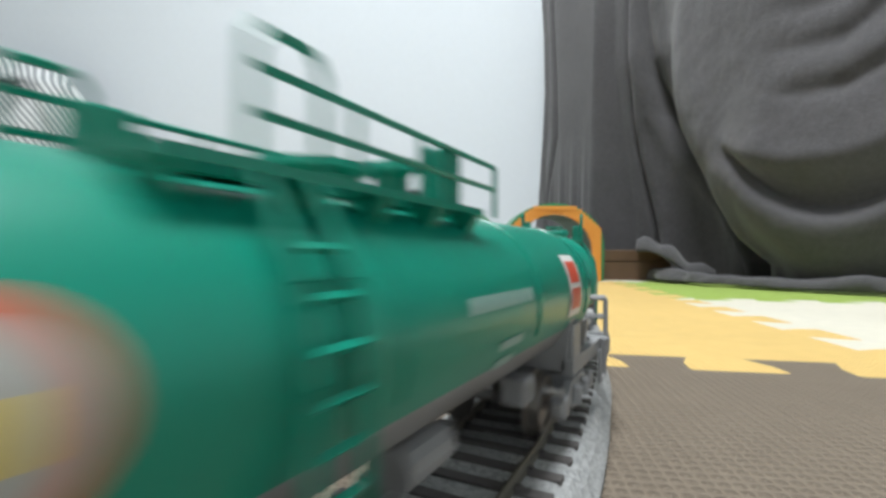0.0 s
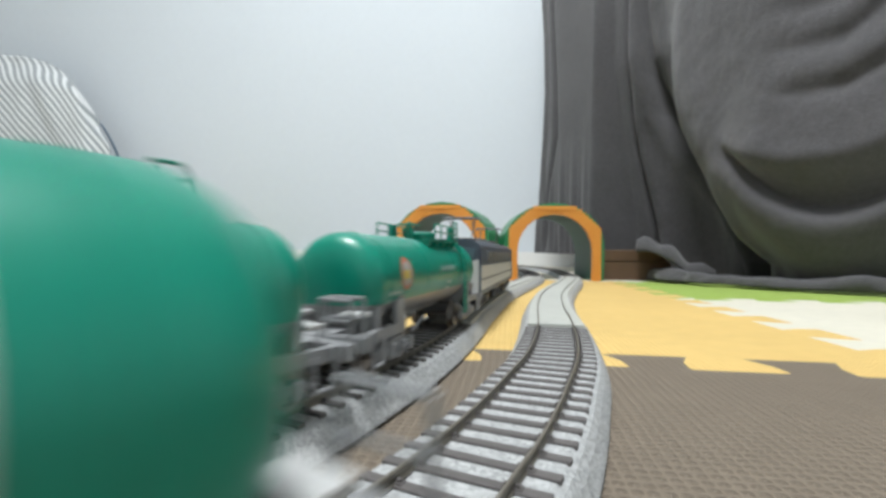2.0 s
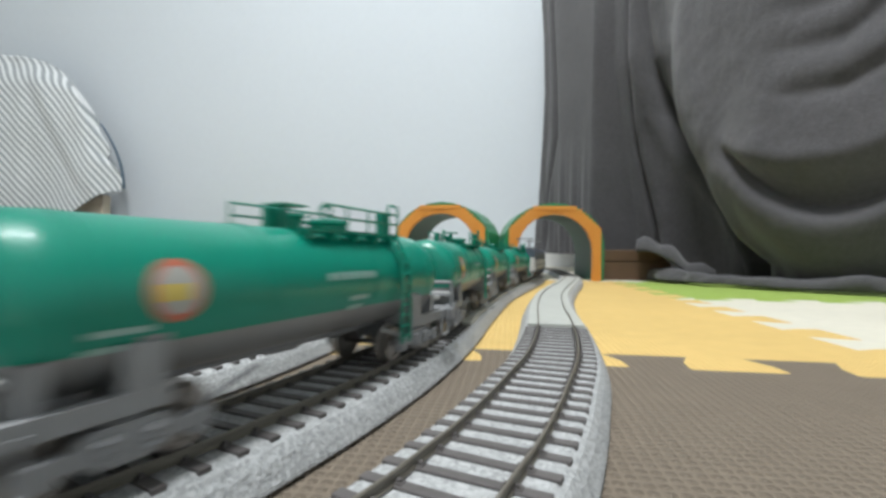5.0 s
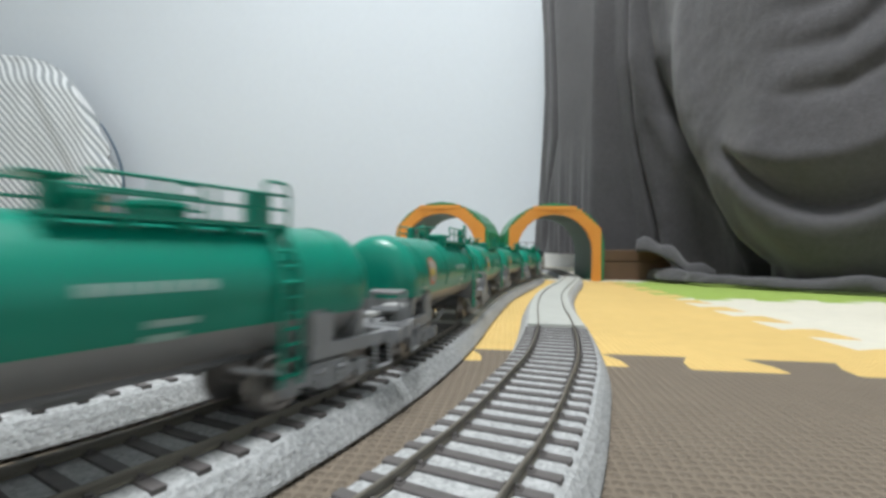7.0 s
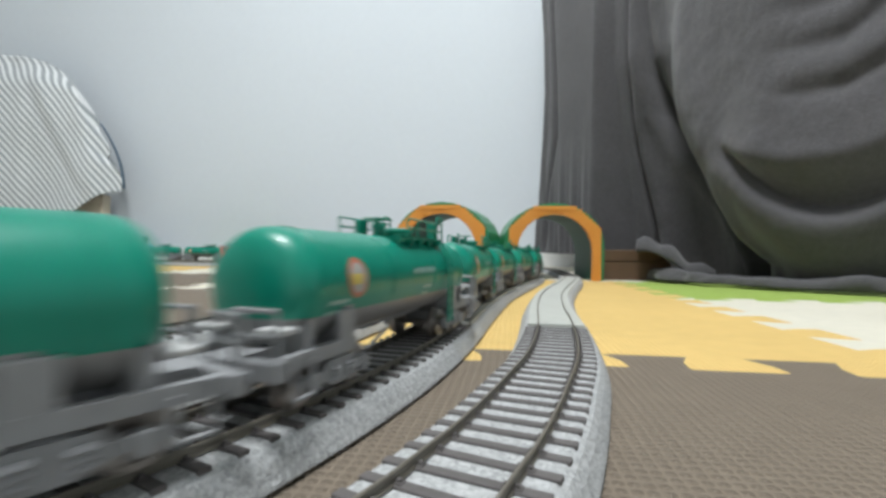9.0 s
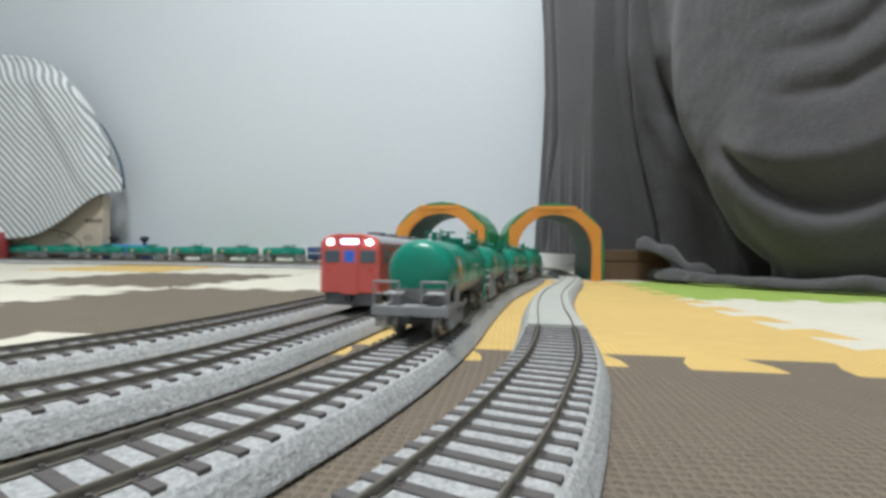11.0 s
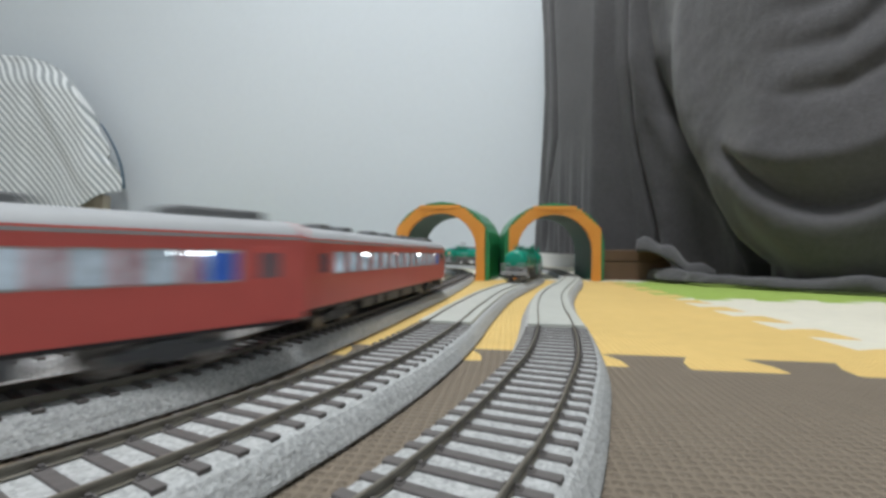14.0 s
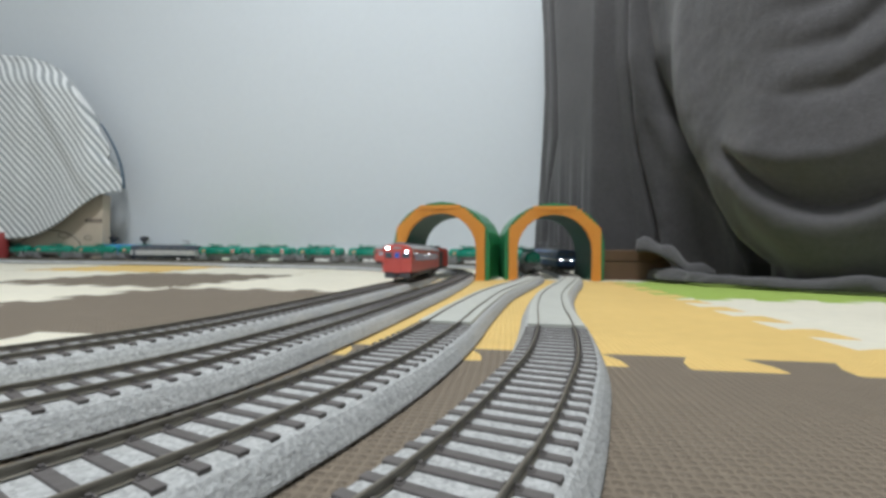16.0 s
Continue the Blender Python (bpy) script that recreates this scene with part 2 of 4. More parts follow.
WAY = {
    "A": Way([(-1.75, -0.20), (-1.2, -0.20), (-0.75, -0.20), (-0.434, -0.20), (-0.189, -0.134), (-0.083, -0.0585), (-0.0128, 0.045),
              (0.0056, 0.0771), (0.0156, 0.0986), (0.0256, 0.1236), (0.0395, 0.162), (0.0555, 0.2246), (0.0739, 0.3138), (0.0985, 0.41),
              (0.132, 0.512), (0.1661, 0.6092), (0.2037, 0.7296), (0.222, 0.82), (0.232, 0.92), (0.225, 1.02), (0.17, 1.14), (0.05, 1.235),
              (-0.12, 1.285), (-0.4, 1.32), (-0.8, 1.365), (-1.3, 1.42), (-1.75, 1.46), (-2.34, 1.22), (-2.58, 0.63), (-2.34, 0.04), (-1.75, -0.20)]),
    "B": Way([(-1.75, -0.147), (-1.2, -0.147), (-0.75, -0.147), (-0.434, -0.147), (-0.215, -0.09), (-0.124, -0.02), (-0.075, 0.043),
              (-0.0525, 0.0775), (-0.041, 0.1005), (-0.0305, 0.125), (-0.0185, 0.1585), (-0.0095, 0.19), (0.0015, 0.2347), (0.015, 0.2982),
              (0.0428, 0.4133), (0.0674, 0.4935), (0.0939, 0.5719), (0.135, 0.70), (0.157, 0.80), (0.168, 0.92), (0.155, 1.0), (0.105, 1.10),
              (0.0, 1.18), (-0.15, 1.225), (-0.4, 1.26), (-0.8, 1.305), (-1.3, 1.36), (-1.75, 1.40), (-2.3, 1.17), (-2.53, 0.63),
              (-2.3, 0.09), (-1.75, -0.147)]),
    "C": Way([(-1.75, -0.09), (-1.2, -0.09), (-0.75, -0.09), (-0.434, -0.09), (-0.244, -0.039), (-0.165, 0.021), (-0.105, 0.101),
              (-0.0942, 0.1175), (-0.0874, 0.13), (-0.0802, 0.1465), (-0.0728, 0.17), (-0.0637, 0.2062), (-0.0506, 0.2623), (-0.0287, 0.3703),
              (-0.0102, 0.4661), (0.0143, 0.6119), (0.027, 0.70), (0.036, 0.78), (0.04, 0.86), (0.022, 0.95), (-0.04, 1.045), (-0.15, 1.11),
              (-0.32, 1.155), (-0.8, 1.245), (-1.3, 1.30), (-1.75, 1.34), (-2.24, 1.12), (-2.465, 0.63), (-2.24, 0.135), (-1.75, -0.09)]),
    "D": Way([(-1.75, -0.032), (-1.2, -0.032), (-0.75, -0.032), (-0.434, -0.032), (-0.273, 0.011), (-0.206, 0.062), (-0.155, 0.136),
              (-0.1363, 0.1674), (-0.1271, 0.1846), (-0.1181, 0.209), (-0.1081, 0.245), (-0.0965, 0.3017), (-0.0804, 0.3929), (-0.0546, 0.5484),
              (-0.04, 0.64), (-0.028, 0.76), (-0.03, 0.86), (-0.055, 0.93), (-0.12, 1.0), (-0.24, 1.06), (-0.42, 1.10), (-0.8, 1.185),
              (-1.3, 1.24), (-1.75, 1.28), (-2.2, 1.07), (-2.41, 0.63), (-2.2, 0.19), (-1.75, -0.032)]),
}
RAIL_TOP = 0.0102

# ---- the room ----
ROOM_X0, ROOM_X1, ROOM_Y0, ROOM_Z = -3.1, 2.1, -2.0, 2.4


def wall_y(x):
    """The back wall runs a little askew to the view."""
    return WALL_Y - 0.13 * x


def quad_wall(name, p0, p1, z0, z1, thick, mat, label):
    d = Vector((p1[0] - p0[0], p1[1] - p0[1]))
    nrm = Vector((-d.y, d.x)).normalized() * thick
    bm = bmesh.new()
    prism(bm, [(p0[0], p0[1]), (p1[0], p1[1]), (p1[0] + nrm.x, p1[1] + nrm.y), (p0[0] + nrm.x, p0[1] + nrm.y)], z0, z1, "XY")
    return tagged(new(name, finish(name, bm, mat)), label, "wall", kind="structure")


quad_wall("wall_north", (ROOM_X0, wall_y(ROOM_X0)), (ROOM_X1, wall_y(ROOM_X1)), 0, ROOM_Z, 0.1, WALLPAPER, "plain bluish-white papered room wall")
quad_wall("wall_east", (ROOM_X1, wall_y(ROOM_X1)), (ROOM_X1, ROOM_Y0), 0, ROOM_Z, 0.1, WALLPAPER, "plain white papered side wall")
quad_wall("wall_south", (ROOM_X1, ROOM_Y0), (ROOM_X0, ROOM_Y0), 0, ROOM_Z, 0.1, WALLPAPER, "plain white papered wall behind the tracks")
quad_wall("wall_west", (ROOM_X0, ROOM_Y0), (ROOM_X0, wall_y(ROOM_X0)), 0, ROOM_Z, 0.1, WALLPAPER, "plain white papered side wall")
quad_wall("baseboard", (ROOM_X0, wall_y(ROOM_X0) - 0.012), (ROOM_X1, wall_y(ROOM_X1) - 0.012), 0.0, 0.052, 0.011, PAINT_WHITE,
          "white painted baseboard along the wall")
bm = bmesh.new()
box(bm, ROOM_X0 - 0.2, ROOM_X1 + 0.2, ROOM_Y0 - 0.2, 3.0, -0.12, -0.0102)
tagged(new("floor", finish("floor", bm, FLOORBOARD)), "brown wooden floor under the foam mats", "floor", kind="structure")
bm = bmesh.new()
box(bm, ROOM_X0 - 0.2, ROOM_X1 + 0.2, ROOM_Y0 - 0.2, 3.0, ROOM_Z, ROOM_Z + 0.1)
tagged(new("ceiling", finish("ceiling", bm, CEILING_PAPER)), "plain white papered ceiling", "ceiling", kind="structure")
bm = bmesh.new()
lathe(bm, [(2.30, 0.26), (2.31, 0.29), (2.36, 0.30), (2.40, 0.28)], 32, "Z")
lamp = tagged(new("ceiling_lamp", finish("ceiling_lamp", bm, LAMP_GLOW, True)), "round white ceiling lamp, switched on", "lamp")
lamp.matrix_basis = pose(-0.20, -0.10, 0)

# ---- foam mats ----
MAT_O, MAT_TURN, MAT_X, MAT_Y, TEETH, TOOTH = Vector((0.1998, 0.1714)), 0.145, 0.288, 0.30, 5, 0.0115
MAT_COLOURS = {(-1, 0): "yellow", (-1, 1): "yellow", (0, 0): "white", (0, 1): "green", (-2, 0): "brown", (-3, 1): "brown", (-1, -1): "brown",
               (0, -1): "brown", (1, -1): "brown", (-2, -1): "white", (-4, 3): "green", (-4, 2): "yellow", (1, 1): "green", (1, 2): "green"}


def mat_edge(length, side):
    """Dovetail teeth along an edge of that length: (along, out) from its start to its end."""
    p = length / TEETH
    out = [(0.0, 0.0)]
    for k in range(TEETH):
        out += [((k + 0.30) * p, -TOOTH), ((k + 0.215) * p, 0.0), ((k + 0.195) * p, TOOTH * 0.9), ((k + 0.215) * p, TOOTH),
                ((k + 0.785) * p, TOOTH), ((k + 0.805) * p, TOOTH * 0.9), ((k + 0.785) * p, 0.0), ((k + 0.70) * p, -TOOTH)]
    out += [(length, 0.0)]
    return [(u, o * side) for u, o in out]


def mat_mesh(colour):
    g = 0.0004
    ring = [(u, -o) for u, o in mat_edge(MAT_X, 1)][:-1]
    ring += [(MAT_X + o, u) for u, o in mat_edge(MAT_Y, 1)][:-1]
    ring += [(u, MAT_Y - o) for u, o in reversed(mat_edge(MAT_X, 1))][:-1]
    ring += [(o, u) for u, o in reversed(mat_edge(MAT_Y, 1))][:-1]
    bm = bmesh.new()
    prism(bm, ring, -0.010, 0.0, "XY")
    return finish("foam_mat", bm, FOAM[colour])


MAT_MESH = {}
mat_axis = Matrix.Rotation(-MAT_TURN, 4, "Z")
for i in range(-9, 6):
    for j in range(-6, 5):
        p = MAT_O + Vector((i * MAT_X * math.cos(MAT_TURN) + j * MAT_Y * math.sin(MAT_TURN), -i * MAT_X * math.sin(MAT_TURN) + j * MAT_Y * math.cos(MAT_TURN)))
        mid = p + Vector((0.16, 0.13))
        if mid.y > wall_y(mid.x) - 0.12 or mid.x < ROOM_X0 + 0.2 or mid.x > 1.5 or mid.y < ROOM_Y0 + 0.2:
            continue
        colour = MAT_COLOURS.get((i, j)) or "white"
        if colour not in MAT_MESH:
            MAT_MESH[colour] = mat_mesh(colour)
        ob = new("foam_mat", MAT_MESH[colour])
        near_z, far_z = rise(p.y), rise(p.y + MAT_Y)
        ob.matrix_basis = Matrix.Translation((p.x, p.y, near_z)) @ mat_axis @ Matrix.Rotation(math.atan2(far_z - near_z, MAT_Y), 4, "X")
        tagged(ob, "interlocking %s foam floor mat with ribbed surface" % {"white": "cream-white"}.get(colour, colour), "floor mat", "foam floor mats")


# ---- tracks ----
def sweep(bm, way, s0, s1, step, profile, z=0.0, caps=True):
    """A profile of (across, up) pairs along a track."""
    n = max(2, int((s1 - s0) / step))
    rings = []
    for k in range(n + 1):
        s = s0 + (s1 - s0) * k / n
        p, a = way.at(s), way.turn(s)
        side = Vector((math.sin(a), -math.cos(a)))
        h = z + rise(p.y)
        rings.append([bm.verts.new((p.x + side.x * u, p.y + side.y * u, h + v)) for u, v in profile])
    m = len(profile)
    for a, b in zip(rings[:-1], rings[1:]):
        for k in range(m):
            bm.faces.new((a[k], a[(k + 1) % m], b[(k + 1) % m], b[k]))
    bm.faces.new(rings[0]), bm.faces.new(rings[-1])
    return bm


BED = [(-0.0155, 0.0001), (-0.0155, 0.0011), (-0.0186, 0.0011), (-0.0184, 0.0018), (-0.0166, 0.0052), (-0.0152, 0.0070), (-0.0135, 0.0079),
       (0.0135, 0.0079), (0.0152, 0.0070), (0.0166, 0.0052), (0.0184, 0.0018), (0.0186, 0.0011), (0.0155, 0.0011), (0.0155, 0.0001)]
SLAB_TOP = [(-0.0138, 0.0070), (-0.0136, 0.0089), (-0.0132, 0.0093), (0.0132, 0.0093), (0.0136, 0.0089), (0.0138, 0.0070)]
GAUGE = 0.0083


def rail_profile(side, low):
    c = side * GAUGE
    return [(c - 0.0006, low), (c + 0.0006, low), (c + 0.0006, low + 0.0002), (c + 0.00022, low + 0.0005), (c + 0.00022, 0.0093), (c + 0.00036, 0.0095),
            (c + 0.00036, 0.0100), (c + 0.00024, 0.0102), (c - 0.00024, 0.0102), (c - 0.00036, 0.0100), (c - 0.00036, 0.0095), (c - 0.00022, 0.0093),
            (c - 0.00022, low + 0.0005), (c - 0.0006, low + 0.0002)]


def track(key, slab, label):
    way = WAY[key]
    t = thing("model_track", label, "model railway track", "model railway tracks")
    a, b = slab or (None, None)
    part("roadbed", sweep(bmesh.new(), way, 0.0, way.length, 0.010, BED), BALLAST, t, "grey moulded ballast roadbed")
    if slab:
        part("slab", sweep(bmesh.new(), way, a, b, 0.010, SLAB_TOP), SLAB, t, "smooth pale grey slab between ballast shoulders")
    for side in (-1, 1):
        r = sweep(bmesh.new(), way, 0.0, way.length, 0.010, rail_profile(side, 0.0082))
        part("rail", r, RAIL, t, "weathered nickel rail")
    # sleepers: the stretch by the camera one by one, the rest joined
    tie = bmesh.new()
    box(tie, -0.0012, 0.0012, -0.0143, 0.0143, 0.0060, 0.0084, bevel=0.0002)
    # rail chairs with spikes
    for side in (-1, 1):
        box(tie, -0.0008, 0.0008, side * GAUGE - 0.0016, side * GAUGE + 0.0016, 0.0083, 0.00865)
        for out in (-0.0009, 0.0009):
            box(tie, -0.0004, 0.0004, side * GAUGE + out - 0.0004, side * GAUGE + out + 0.0004, 0.0084, 0.0091)
    tie = finish("sleeper", tie, SLEEPER)
    rest, faces, made = [], [], 0
    near_s = way.near(0.0, 0.11) if key != "D" else way.near(-0.13, 0.18)
    s = 0.003
    while s < way.length:
        if not (slab and a - 0.001 < s < b + 0.001):
            p, turn = way.at(s), way.turn(s)
            m = Matrix.Translation((p.x, p.y, rise(p.y))) @ Matrix.Rotation(turn, 4, "Z")
            if near_s - 0.12 < s < near_s + 0.95 and made < 160:
                part("sleeper", tie, SLEEPER, t, at=m)
                made += 1
            else:
                k = len(rest)
                for x in (-0.0012, 0.0012):
                    for y in (-0.0143, 0.0143):
                        for z in (0.0060, 0.0084):
                            rest.append(tuple(m @ Vector((x, y, z))))
                faces += [(k, k + 1, k + 3, k + 2), (k + 4, k + 6, k + 7, k + 5), (k, k + 4, k + 5, k + 1), (k + 2, k + 3, k + 7, k + 6), (k + 1, k + 5, k + 7, k + 3)]
        s += 0.0068
    me = bpy.data.meshes.new("far_sleepers")
    me.from_pydata(rest, [], faces)
    me.materials.append(SLEEPER)
    tagged(part("far_sleepers", me, SLEEPER, t), kind="stuff")
    return t


track("A", (WAY["A"].near(0.0553, 0.2246), WAY["A"].near(0.2045, 0.733)), "outer model railway track with dark sleepers and grey slab stretch")
track("B", (WAY["B"].near(0.001, 0.233), WAY["B"].near(0.142, 0.725)), "second model railway track with dark sleepers and grey slab stretch")
track("C", None, "inner model railway track on grey ballast roadbed")
track("D", None, "innermost model railway track on grey ballast roadbed")


# ---- tunnels ----
def arch(w, h, spring, n=12):
    """Half-width, height and springing height of an arch; from the right foot over to the left foot."""
    out = [(w * 0.985, 0.0), (w, spring * 0.5)]
    for k in range(n + 1):
        a = math.pi * k / n
        out.append((w * math.cos(a), spring + (h - spring) * math.sin(a)))
    return out + [(-w, spring * 0.5), (-w * 0.985, 0.0)]


def shell(bm, outer0, outer1, inner0, inner1, y0, y1):
    """A vault between two arches at y0 and two at y1."""
    rings = [[bm.verts.new((x, y, z)) for x, z in o] for o, y in ((outer0, y0), (outer1, y1), (inner1, y1), (inner0, y0))]
    n = len(outer0)
    for a, b in zip(rings, rings[1:] + rings[:1]):
        for k in range(n - 1):
            bm.faces.new((a[k], a[k + 1], b[k + 1], b[k]))
    for k in (0, n - 1):
        bm.faces.new([r[k] for r in rings])
    return bm


def tunnel(at, label):
    t = thing("toy_tunnel", label, "toy tunnel", "toy tunnels", at)
    length = 0.12
    part("vault", shell(bmesh.new(), arch(0.0835, 0.1310, 0.062), arch(0.0850, 0.1325, 0.060), arch(0.0660, 0.1150, 0.052), arch(0.0660, 0.1150, 0.052), 0.006, length),
         TUNNEL_GREEN, t, "glossy green plastic vault")
    # inner shell whose darker green carries the tunnel's inside shade
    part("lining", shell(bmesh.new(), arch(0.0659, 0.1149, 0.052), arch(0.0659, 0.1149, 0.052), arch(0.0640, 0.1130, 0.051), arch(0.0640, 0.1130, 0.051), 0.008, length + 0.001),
         TUNNEL_SHADED_INNER, t, "inner lining in green darkened for shade", smooth=True)
    # the portal: straight bricks up the sides, stepped bricks along the arch
    part("portal", shell(bmesh.new(), arch(0.0735, 0.1200, 0.064), arch(0.0735, 0.1200, 0.064), arch(0.0622, 0.1115, 0.050), arch(0.0622, 0.1115, 0.050), 0.0, 0.007),
         TUNNEL_ORANGE, t, "orange plastic portal arch", smooth=True)
    course = 0.0052
    brick = finish("brick", box(bmesh.new(), -0.00622, 0.00622, -0.0010, 0.006, -0.00252, 0.00252, bevel=0.0003), TUNNEL_ORANGE)
    z = 0.0026
    while z < 0.1175:
        # half-width of the stepped outline at this height
        if z < 0.088:
            w = 0.0765
        else:
            w = 0.0765 - (z - 0.088) / (0.124 - 0.088) * 0.040
        zi = z
        lo = 0.0 if zi > 0.1125 else (0.0625 if zi < 0.05 else 0.0625 * math.sqrt(max(0.0, 1 - ((zi - 0.05) / 0.063) ** 2)))
        x = w - 0.0062
        while x > lo + 0.004:
            for sgn in (-1, 1):
                part("brick", brick, TUNNEL_ORANGE, t, at=pose(sgn * x, 0.0, z))
            x -= 0.0126
        if x > lo - 0.002 and lo > 0.01:
            for sgn in (-1, 1):
                part("brick", brick, TUNNEL_ORANGE, t, at=pose(sgn * (lo + 0.0066), 0.0006, z))
        z += course
    part("keystone", prism(bmesh.new(), [(-0.038, 0.1188), (0.036, 0.1188), (0.035, 0.1248), (-0.035, 0.1248)], -0.002, 0.006), TUNNEL_ORANGE, t, "flat orange top course")
    return t


tunnel(pose(-0.006, 0.765, rise(0.8), 0, 0, -15.8), "green toy tunnel with orange brick portal over two tracks")
tunnel(pose(0.187, 0.765, rise(0.8), 0, 0, -1.5), "green toy tunnel with orange brick portal by the blanket")


# ---- cloths and boxes ----
def sheet(name, fn, nu, nv, mat, thick, uv=None):
    """A cloth surface from fn(u, v) with u, v in 0..1, given thickness."""
    bm = bmesh.new()
    g = [[bm.verts.new(fn(i / nu, j / nv)) for j in range(nv + 1)] for i in range(nu + 1)]
    lay = bm.loops.layers.uv.new("UVMap")
    for i in range(nu):
        for j in range(nv):
            f = bm.faces.new((g[i][j], g[i + 1][j], g[i + 1][j + 1], g[i][j + 1]))
            if uv:
                for lp, (a, b) in zip(f.loops, ((i, j), (i + 1, j), (i + 1, j + 1), (i, j + 1))):
                    lp[lay].uv = uv(a / nu, b / nv)
    me = finish(name, bm, mat)
    me.shade_smooth()
    ob = new(name, me)
    sol = ob.modifiers.new("thickness", "SOLIDIFY")
    sol.thickness, sol.offset = thick, 0
    return ob


BLANKET_LINE = Way([(0.262, 1.17), (0.275, 1.08), (0.315, 0.98), (0.345, 0.90), (0.405, 0.83), (0.415, 0.74), (0.455, 0.63), (0.535, 0.535), (0.66, 0.45), (0.80, 0.38)])


def smooth(a, b, x):
    u = min(1.0, max(0.0, (x - a) / (b - a)))
    return u * u * (3 - 2 * u)


def bump(x, mid, width):
    return math.exp(-((x - mid) / width) ** 2)


def blanket_point(u, v):
    z = 0.003 + 0.947 * v ** 1.25
    # the free edge sways in and out on its way down
    s0 = float(np.interp(z, (0.07, 0.185, 0.30, 0.41, 0.54, 0.68), (0.001, 0.020, 0.034, 0.040, 0.025, 0.001)))
    s = s0 + u * (BLANKET_LINE.length - 0.006 - s0)
    p, a = BLANKET_LINE.at(s), BLANKET_LINE.turn(min(max(s, 0.032), BLANKET_LINE.length - 0.032), 0.03)
    z0 = 0.034 * (1 - smooth(0.24, 0.40, s)) + 0.003
    z = z0 + (0.95 - z0) * v ** 1.25
    low = 1 - smooth(0.0, 0.35, z)
    # a flat lit panel with a turned-over edge and fine pleats towards its foot
    panel = 1 - smooth(0.226, 0.246, s)
    d = panel * (0.010 + 0.018 * (0.60 - min(z, 0.60))) + 0.006 * bump(s, s0 + 0.012, 0.010)
    fold = float(np.interp(z, (0.05, 0.19, 0.31, 0.45, 0.62), (0.055, 0.070, 0.100, 0.092, 0.070)))
    d -= 0.015 * bump(s, fold, 0.007) * smooth(0.02, 0.10, z)
    d += (1 - smooth(0.20, 0.23, s)) * low * (0.0035 * math.sin(s * 150 + 2.0 * math.sin(z * 7)) + 0.0015 * math.sin(s * 310 + 4 * z))
    # a narrow crease, a slim ridge, then a deep valley sweeping outwards to the foot
    crease = 0.288 + 0.038 * (1 - smooth(0.06, 0.32, z))
    d -= 0.006 * smooth(0.235, 0.252, s) * (1 - smooth(crease, crease + 0.03, s)) + 0.026 * bump(s, crease, 0.0065)
    d += 0.010 * bump(s, crease + 0.020, 0.013)
    valley = float(np.interp(z, (0.03, 0.07, 0.15, 0.24, 0.31, 0.42, 0.60), (0.515, 0.480, 0.436, 0.390, 0.360, 0.336, 0.318)))
    deep = 1 - 0.75 * smooth(0.30, 0.55, z)
    wide = 0.013 + 0.014 * low
    d -= 0.040 * deep * bump(s, valley, wide)
    d += 0.013 * deep * bump(s, valley + 0.095, 0.050) + 0.006 * bump(s, valley - 0.030, 0.012)
    # between panel and valley the cloth falls back towards its foot; past the valley it swells outwards
    back = (1 - panel) * (1 - smooth(valley + 0.005, valley + 0.075, s))
    d -= back * (0.020 + 0.16 * (0.42 - min(z, 0.42)))
    d += 0.07 * (0.70 - min(max(z, 0.16), 0.70)) * smooth(valley + 0.04, valley + 0.13, s)
    # the big swag: it swells out to a hanging lip, tucks in below, and swells again
    lip = 0.160 + 4.5 * (s - 0.645) ** 2
    tuck = min(lip - 0.018, 0.102 + 8.0 * (s - 0.655) ** 2)
    w = (z - tuck) / (lip - tuck)
    if w > 1:
        f = 0.034 * math.exp(-((z - lip) / 0.10) ** 1.2)
    elif w > 0:
        f = -0.012 + 0.046 * smooth(-0.05, 1.05, w)
    else:
        f = -0.012 + 0.026 * smooth(0.0, 0.026, tuck - z) - 0.055 * smooth(0.022, 0.12, tuck - z)
    d += f * smooth(0.525, 0.600, s)
    # slacker folds higher up, rising towards the far corner
    for top, size, bend in ((0.258, 0.008, 0.55), (0.318, 0.006, 0.9), (0.372, 0.005, 0.7), (0.45, 0.007, 0.5)):
        h = z - top - bend * max(0.0, s - 0.665) - 6.0 * max(0.0, 0.64 - s) ** 2
        d += size * smooth(0.57, 0.67, s) * (bump(h, 0.012, 0.022) - 0.9 * bump(h, -0.016, 0.013))
    slack = 0.12 + 0.88 * smooth(0.26, 0.33, s)
    d += slack * (0.006 * noise.noise(Vector((s * 10, z * 8, 0.3))) + 0.0022 * noise.noise(Vector((s * 30, z * 22, 4.3))) + 0.0008 * noise.noise(Vector((s * 90, z * 70, 7.3))))
    side = Vector((math.sin(a), -math.cos(a)))
    p = p + side * d
    return (p.x, p.y, z + rise(p.y) + 0.004 * math.sin(s * 40) * (1 - smooth(0.0, 0.04, z)) + 0.004)


blanket = sheet("blanket", blanket_point, 400, 190, BLANKET, 0.006)
tagged(blanket, "dark grey fleece blanket hanging in heavy folds", "blanket")


